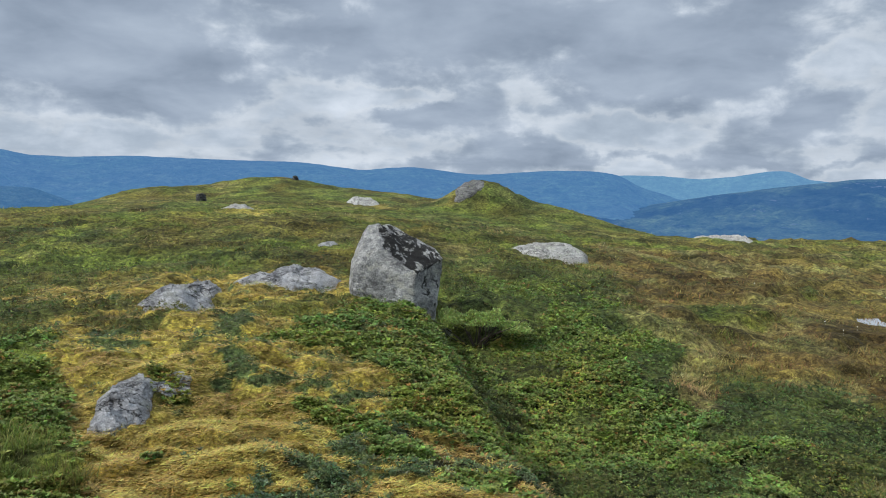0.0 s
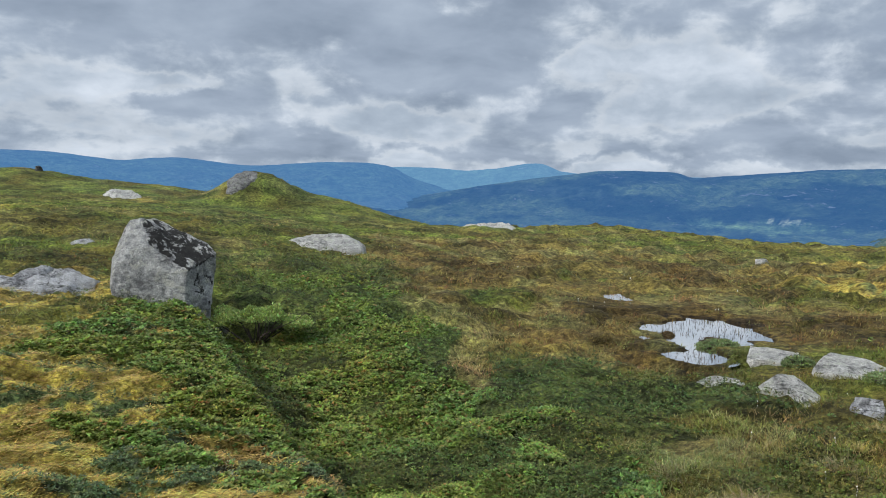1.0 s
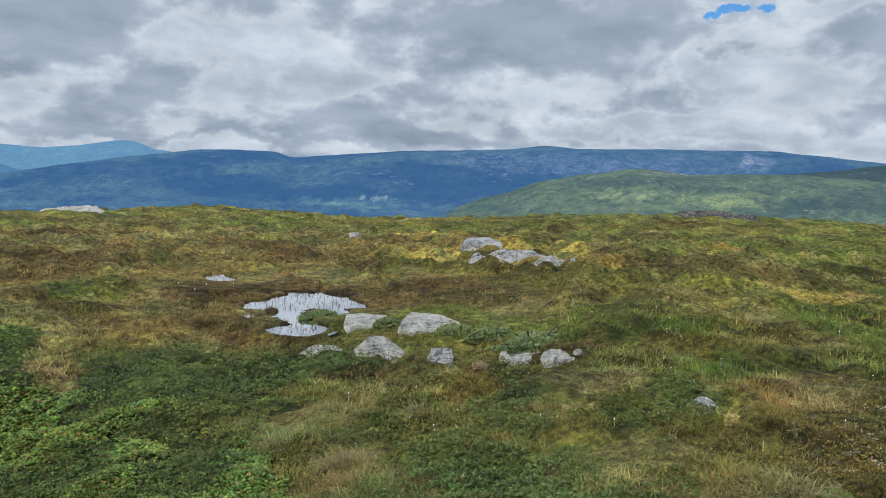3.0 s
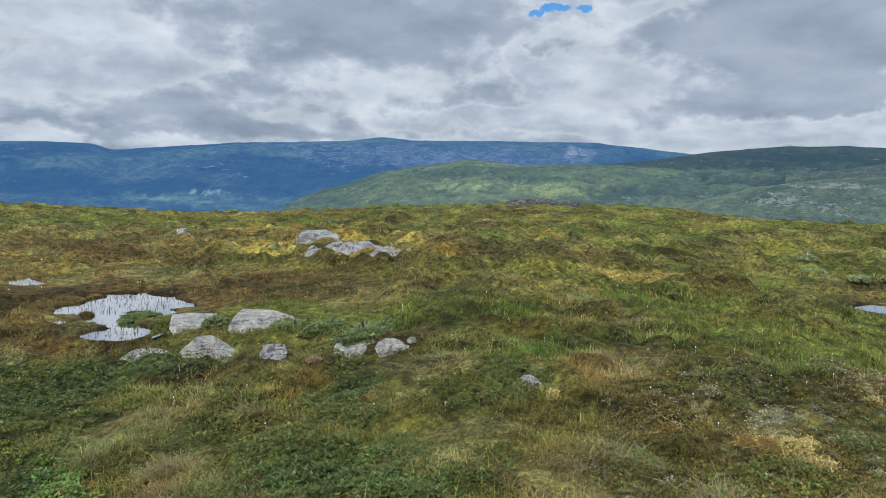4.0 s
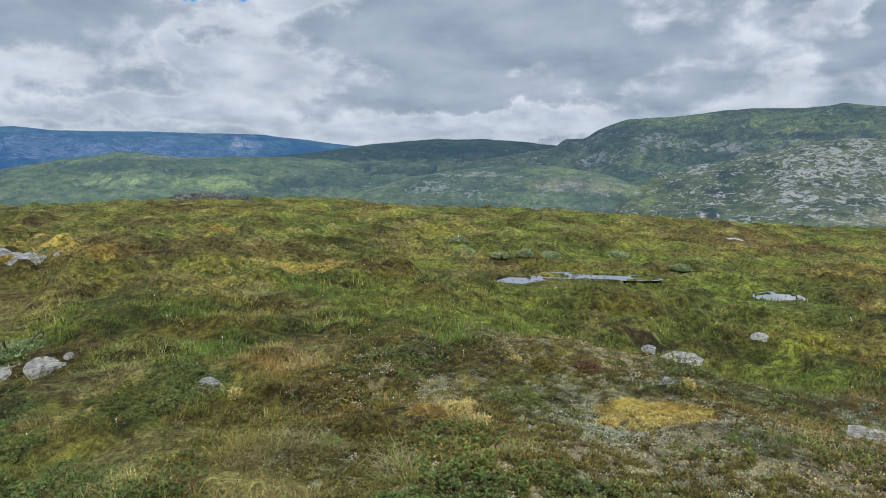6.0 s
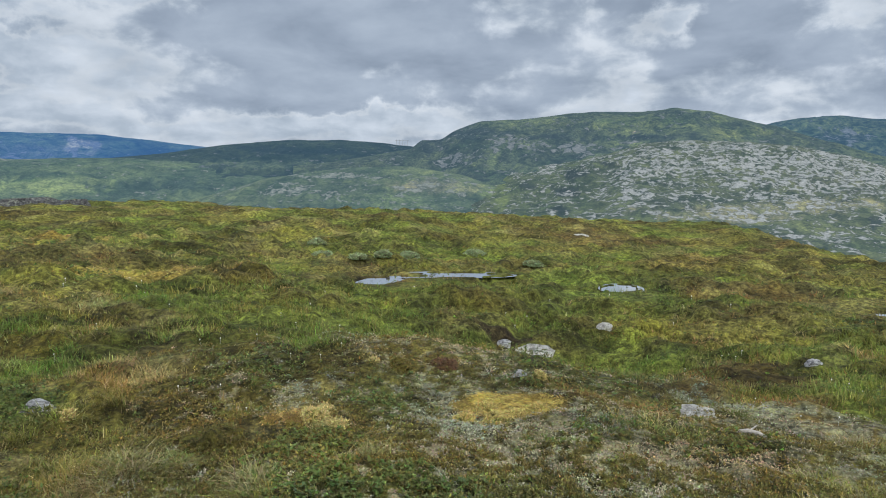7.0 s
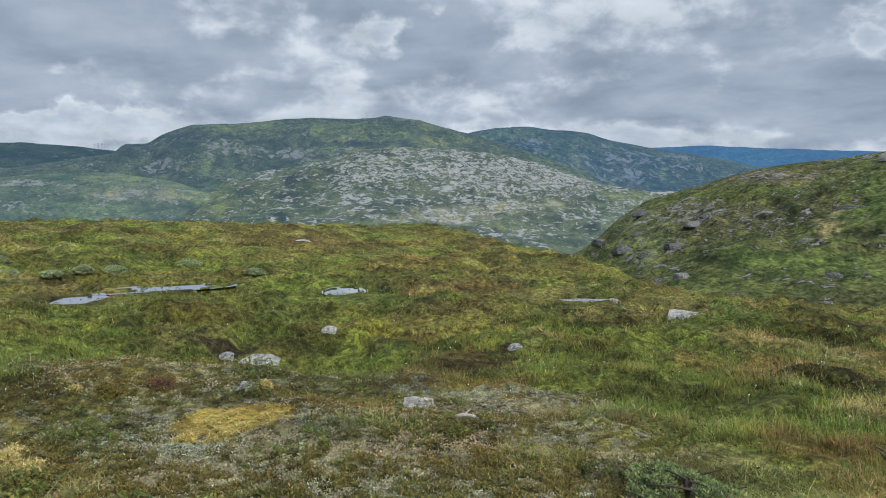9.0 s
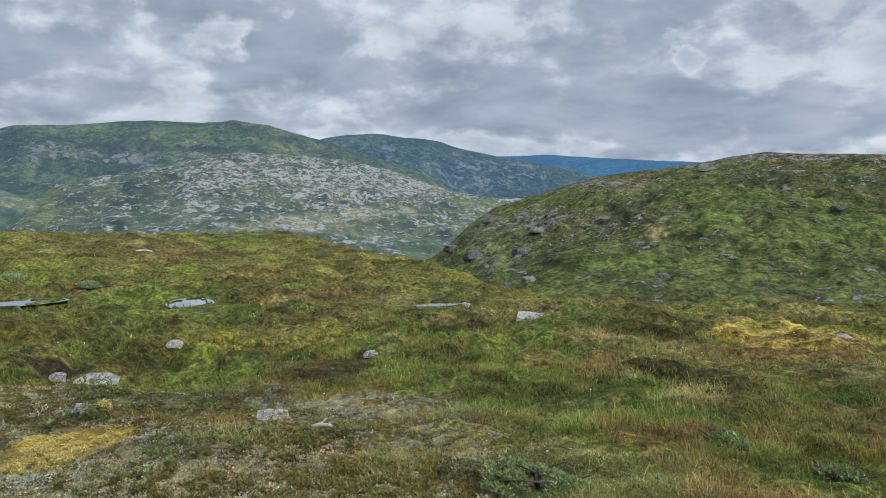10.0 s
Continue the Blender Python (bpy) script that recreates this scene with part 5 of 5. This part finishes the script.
# ---- bushes, tussocks, cushions ----
def bush(name, label, category, place, wide, deep, tall, colour, count, leaf, seed, group="", hollow=False, flat=False):
    """A low bush: twigs and many small leaves, with gaps and an uneven edge."""
    rs = np.random.RandomState(seed)
    top = empty(name, place, label, category, group)
    bm = bmesh.new()
    ends = []
    for k in range(16):
        a = rs.rand() * 2 * math.pi
        reach = .5 + .5 * rs.rand()
        end = Vector((math.cos(a) * wide / 2 * reach, math.sin(a) * deep / 2 * reach, tall * (.5 + .4 * rs.rand())))
        bend = Vector(rs.randn(3) * .06 * wide)
        line = [Vector((0, 0, -.08)), end * .35 + bend, end * .7 + bend * .6, end]
        tube(bm, line, [.014, .010, .007, .003], 5)
        ends.append(end)
    part("twig_frame", bm, TWIG, top, "bare brown twigs")
    u = rs.randn(count, 3)
    u /= np.linalg.norm(u, axis=1)[:, None]
    u[:, 2] = np.abs(u[:, 2])
    lump = np.array([noise.noise(Vector(q) * 2.6 + Vector((seed, 0, 0))) for q in u.tolist()])
    shell = (.86 + .3 * lump) * (.72 + .28 * rs.rand(count) ** .5)
    p = u * np.array([wide / 2, deep / 2, tall]) * shell[:, None]
    if flat:
        p[:, 2] = np.maximum(p[:, 2], tall * .45 + .1 * tall * rs.rand(count))
    keep = lump > -.32
    if hollow:
        keep &= ~((p[:, 1] < -deep * .14) & (p[:, 2] < tall * .62) & (p[:, 0] < wide * .2))
    p, u = p[keep], u[keep]
    n = len(p)
    out = u * .5 + rays(rs, n, -10, 70)
    out /= np.linalg.norm(out, axis=1)[:, None]
    size = leaf * np.exp(rs.randn(n) * .25)
    pts, fcs = leaves(p, out, size, size * .45)
    tint = shades(rs, n, colour, .35)
    mesh_part("foliage", pts, fcs, LEAF, top, "", np.repeat(tint, 3, 0))
    return top


def tussock(place, label, colour, tall, wide, count, seed, odd=None):
    rs = np.random.RandomState(seed)
    q = rs.randn(count, 3) * wide * .22
    q[:, 2] = -0.02
    out = rays(rs, count, 25, 80)
    out[:, :2] += q[:, :2] / (wide * .5)
    out /= np.linalg.norm(out, axis=1)[:, None]
    size = tall * .46 * np.exp(rs.randn(count) * .35)
    pts, fcs = blades(q, out, size, .0038 * np.exp(rs.randn(count) * .25), .6 + 1.2 * rs.rand(count))
    base = shades(rs, count, colour, .3, odd, .2)
    # shade low in the tussock is painted into the blades' base colour
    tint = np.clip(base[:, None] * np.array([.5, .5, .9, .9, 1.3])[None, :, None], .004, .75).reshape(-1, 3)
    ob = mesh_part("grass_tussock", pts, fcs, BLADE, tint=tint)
    ob.location = place
    return tagged(ob, label, "tussock", "grass tussocks on the moor")


def cushion(place, label, colour, wide, tall, seed, sprigs=1500):
    """A rounded cushion of moss: a lumpy core and short strands."""
    rs = np.random.RandomState(seed)
    top = empty("moss_cushion", place, label, "moss cushion", "moss cushions on the heath")
    bm = bmesh.new()
    bmesh.ops.create_icosphere(bm, subdivisions=4, radius=1.0)
    for v in bm.verts:
        k = 1 + .38 * noise.noise(v.co * 1.9 + Vector((seed, 1, 2))) + .14 * noise.noise(v.co * 6 + Vector((seed, 5, 2)))
        v.co = Vector((v.co.x * wide / 2 * k, v.co.y * wide / 2 * .8 * k, v.co.z * tall * k))
    spots = np.array([v.co[:] for v in bm.verts if v.co.z > -.01 * tall])
    me = bpy.data.meshes.new("core")
    bm.to_mesh(me)
    bm.free()
    at = me.attributes.new("tint", "FLOAT_COLOR", "POINT")
    at.data.foreach_set("color", np.tile([*colour, 1.0], (len(me.vertices), 1)).astype(np.float32).ravel())
    me.polygons.foreach_set("use_smooth", np.ones(len(me.polygons), bool))
    me.materials.append(GROUND)
    core = new("core", me)
    core.parent = top
    p = spots[rs.randint(0, len(spots), sprigs)] * (1 + .02 * rs.randn(sprigs, 1)) + rs.randn(sprigs, 3) * .008
    pts, fcs = leaves(p, rays(rs, sprigs, -5, 60), .022 * np.exp(rs.randn(sprigs) * .3), .006 * np.ones(sprigs))
    mesh_part("moss_fringe", pts, fcs, LEAF, top, "", np.repeat(shades(rs, sprigs, colour, .3), 3, 0))
    return top


bush("juniper_bush", "spreading juniper with a bare brown hollow beneath, beside the boulder", "juniper", stand(2.9, 10.4), 1.7, 1.2, .60, (.24, .32, .10), 26000, .032, 301, hollow=True, flat=True)
WILLOWS = "creeping willows on the moor"
for k, (b, d, wide, deep, tall) in enumerate([(139.1, 4.15, .9, .55, .11), (153.2, 5.35, .45, .36, .15), (160.4, 5.0, .36, .3, .12), (55.5, 8.2, 1.3, .5, .13), (49.6, 9.2, .7, .45, .14), (38.6, 11.0, .8, .5, .12), (44.0, 9.9, .5, .35, .13), (52.3, 8.9, .9, .45, .14),
        (88.4, 24.5, 1.3, .8, .16), (91.2, 20.8, .9, .6, .13), (95.2, 22.5, 1.4, .7, .15), (100.4, 25.2, 1.5, .8, .16), (105.0, 21.7, 1.1, .6, .13), (93.2, 21.2, .7, .6, .2), (88, 26.5, 1.0, .8, .25)]):
    bush("creeping_willow", "low grey-green creeping willow", "willow", stand(b, d), wide, deep, tall, (.150, .195, .085) if k < 3 else (.17, .225, .105) if k < 8 else (.22, .27, .15), int((13000 if k < 3 else 6000 if k < 8 else 1800) * wide * deep / .3), .015 if k < 3 else .024 if k < 8 else .045, 310 + k, WILLOWS)
GREEN, STRAW, RUST = (.125, .155, .042), (.28, .25, .14), (.140, .108, .050)
for k, (b, d, c, tall, wide, count, text) in enumerate([
        (22.9, 5.4, GREEN, .24, .34, 900, "round green grass tussock among shrubs"), (59, 4.65, GREEN, .2, .3, 700, "fresh green tussock in moor grass"), (75, 4.4, STRAW, .22, .36, 800, "dry straw-coloured tussock in the heath"),
        (46.8, 6.0, STRAW, .2, .3, 600, "dry pale tussock in the grass"), (41.5, 5.1, STRAW, .2, .34, 700, "dry straw-coloured tussock in the heath"), (57.9, 6.1, GREEN, .2, .28, 500, "dark green tussock beside a peat hole"),
        (51.2, 7.2, GREEN, .2, .35, 600, "yellow-green tussock below the stones"), (64.2, 6.2, GREEN, .18, .28, 500, "green tussock in moor grass"), (36.0, 5.6, STRAW, .2, .3, 500, "pale tussock at the shrubs' edge"),
        (84.5, 3.9, STRAW, .2, .3, 600, "dry straw-coloured tussock in the heath"), (66.8, 4.0, RUST, .2, .3, 600, "rust-brown tussock in moor grass"), (120.9, 6.2, GREEN, .16, .22, 400, "green tussock beside a grey stone"),
        (47.2, 4.6, RUST, .18, .3, 600, "rust-brown tussock in moor grass"), (128, 6.0, STRAW, .18, .34, 600, "dry tussock in moor grass"), (134, 5.6, RUST, .18, .3, 500, "brown tussock in moor grass"), (146, 7.5, STRAW, .2, .36, 600, "pale tussock in moor grass"),
        (131, 7.6, GREEN, .2, .4, 600, "green tussock in moor grass"), (113, 7.4, GREEN, .2, .45, 700, "fresh tussock at the rim of a hollow"), (97.5, 7.8, GREEN, .2, .5, 800, "fresh tussock at the rim of a hollow"),
        (88, 8.6, GREEN, .2, .5, 800, "green tussock in moor grass"), (71, 8.4, RUST, .2, .4, 600, "rust-brown tussock in moor grass"), (62.5, 9.3, GREEN, .2, .4, 600, "green tussock in moor grass"), (30, 11, RUST, .22, .5, 700, "rust-brown sedge tussock on the bog"),
        (26, 9.3, RUST, .22, .5, 700, "rust-brown sedge tussock on the bog"), (40.2, 10.4, GREEN, .2, .3, 500, "yellow-green tussock at the pool"), (-24, 8.6, RUST, .13, .6, 900, "low brown tussock in yellow moss"), (154, 9, RUST, .2, .5, 700, "brown tussock in moor grass")]):
    tussock(stand(b, d), text, c, tall, wide, count, 400 + k, (.2, .17, .07))
GOLD, OCHRE = (.44, .37, .155), (.40, .325, .115)
for k, (b, d, wide, tall, c, text) in enumerate([
        (88.6, 5.15, .24, .07, GOLD, "pale golden moss cushion on lichen heath"), (90.2, 4.95, .22, .06, GOLD, "golden moss cushion on lichen heath"), (89.4, 5.3, .13, .05, (.45, .38, .17), "small pale moss cushion on lichen heath"),
        (102.2, 5.6, .2, .06, OCHRE, "ochre moss cushion on lichen heath"), (104.6, 5.35, .24, .05, OCHRE, "flat ochre moss cushion on lichen heath"), (106.4, 5.5, .16, .05, OCHRE, "small ochre moss cushion on lichen heath"), (100.5, 5.3, .2, .045, OCHRE, "flat ochre moss cushion on lichen heath"),
        (103.2, 5.15, .28, .05, OCHRE, "flat ochre moss cushion on lichen heath"), (95.0, 6.6, .26, .09, (.13, .11, .03), "brown-green moss hummock on lichen heath"), (98.6, 6.7, .3, .06, (.12, .07, .04), "red-brown moss hummock on lichen heath"), (106.2, 6.5, .13, .06, GOLD, "small golden moss cushion in grass"),
        (70.9, 5.7, .1, .05, GOLD, "small golden moss cushion in grass"), (93, 6.6, .1, .04, (.4, .34, .16), "tiny pale moss cushion in grass"), (81, 4.75, .5, .13, (.10, .085, .025), "olive heath hummock of low sprigs"), (51.6, 7.0, .14, .05, (.3, .22, .15), "small pinkish moss cushion in grass")]):
    cushion(stand(b, d, -.01), text, c, wide, tall, 500 + k, int(900 + 4000 * wide))
for k, (b, d, wide) in enumerate([(34.9, 11.5, .26), (38.3, 11.35, .34)]):
    cushion(polar(b, d, -.64), "dark peat hummock standing in the bog pool", (.09, .062, .03), wide, .07, 540 + k, 900)

# ---- small things ----
bm = bmesh.new()
tube(bm, [Vector((-.14, 0, .035)), Vector((-.04, .02, .05)), Vector((.06, .0, .045)), Vector((.15, -.03, .02))], [.016, .022, .02, .01], 8)
tube(bm, [Vector((-.03, .02, .05)), Vector((.01, .06, .08)), Vector((.03, .1, .09))], [.01, .008, .003], 6)
ob = part("dead_branch", bm, DRY_WOOD)
ob.matrix_world = Matrix.Translation(stand(122.1, 5.6)) @ pose(0, 0, 0, 0, 0, -125) @ Matrix.Scale(.8, 4)
tagged(ob, "short bleached dead branch lying in the heath", "branch")

rs = np.random.RandomState(77)
bm = bmesh.new()
for lo, hi, near, far, count in ((40, 62, 4.5, 12, 18), (62, 92, 5, 13, 30), (120, 152, 6, 12, 26), (95, 120, 8, 15, 18), (22, 40, 11, 22, 12)):
    for _ in range(count):
        p = stand(rs.uniform(lo, hi), rs.uniform(near, far))
        k = .005 * max(1, p.length / 8)
        bmesh.ops.create_icosphere(bm, subdivisions=1, radius=k, matrix=Matrix.Translation(p + Vector((0, 0, .07))) @ Matrix.Diagonal((1, 1, 1.4, 1)))
        tube(bm, [p, p + Vector((.01, 0, .04)), p + Vector((0, 0, .07))], [.0007, .0006, .0005], 3)
tagged(part("cotton_grass", bm, COTTON), "scattered white cotton grass heads on thin stalks", "cotton grass", kind="stuff")

rs = np.random.RandomState(78)
n = 1100
k, t = np.sqrt(rs.rand(n)) * .95, rs.rand(n) * 2 * np.pi
c = polar(37.8, 12.45)
q = np.stack([c.x + k * np.cos(t), c.y + k * np.sin(t), np.full(n, -.66)], 1)
pts, fcs = blades(q, rays(rs, n, 70, 90), .062 * np.exp(rs.randn(n) * .35), np.full(n, .010), .5 * rs.rand(n))
arm = rs.rand(n) < .22
c = polar(37.2, 10.2)
pts.reshape(n, 5, 3)[arm] += (np.array([c.x, c.y, 0]) - q[arm] * np.array([1, 1, 0]) + np.concatenate([rs.randn(arm.sum(), 2) * .22, np.zeros((arm.sum(), 1))], 1))[:, None]
stuff("pool_sedge", "thin brown sedge stems standing in the bog pool", "sedge", pts, fcs, np.repeat(shades(rs, n, (.06, .045, .024), .3), 5, 0), BLADE)

for b, d in ((94.35, 2285), (94.75, 2290), (94.1, 2280)):
    foot = polar(b, d, 2285 * math.tan(radians(1.33)) - 2)
    top = empty("power_pylon", foot, "distant grey power pylon on the moorland ridge", "pylon", "power pylons on the ridge")
    for s in (-4, 4):
        bm = bmesh.new()
        tube(bm, [Vector((s, 0, -6)), Vector((s, 0, 22))], [.5, .35], 6)
        part("leg", bm, METAL, top)
    bm = bmesh.new()
    tube(bm, [Vector((-9, 0, 19)), Vector((9, 0, 19))], [.4, .4], 6)
    part("crossarm", bm, METAL, top)
    top.rotation_euler.z = radians(-b)
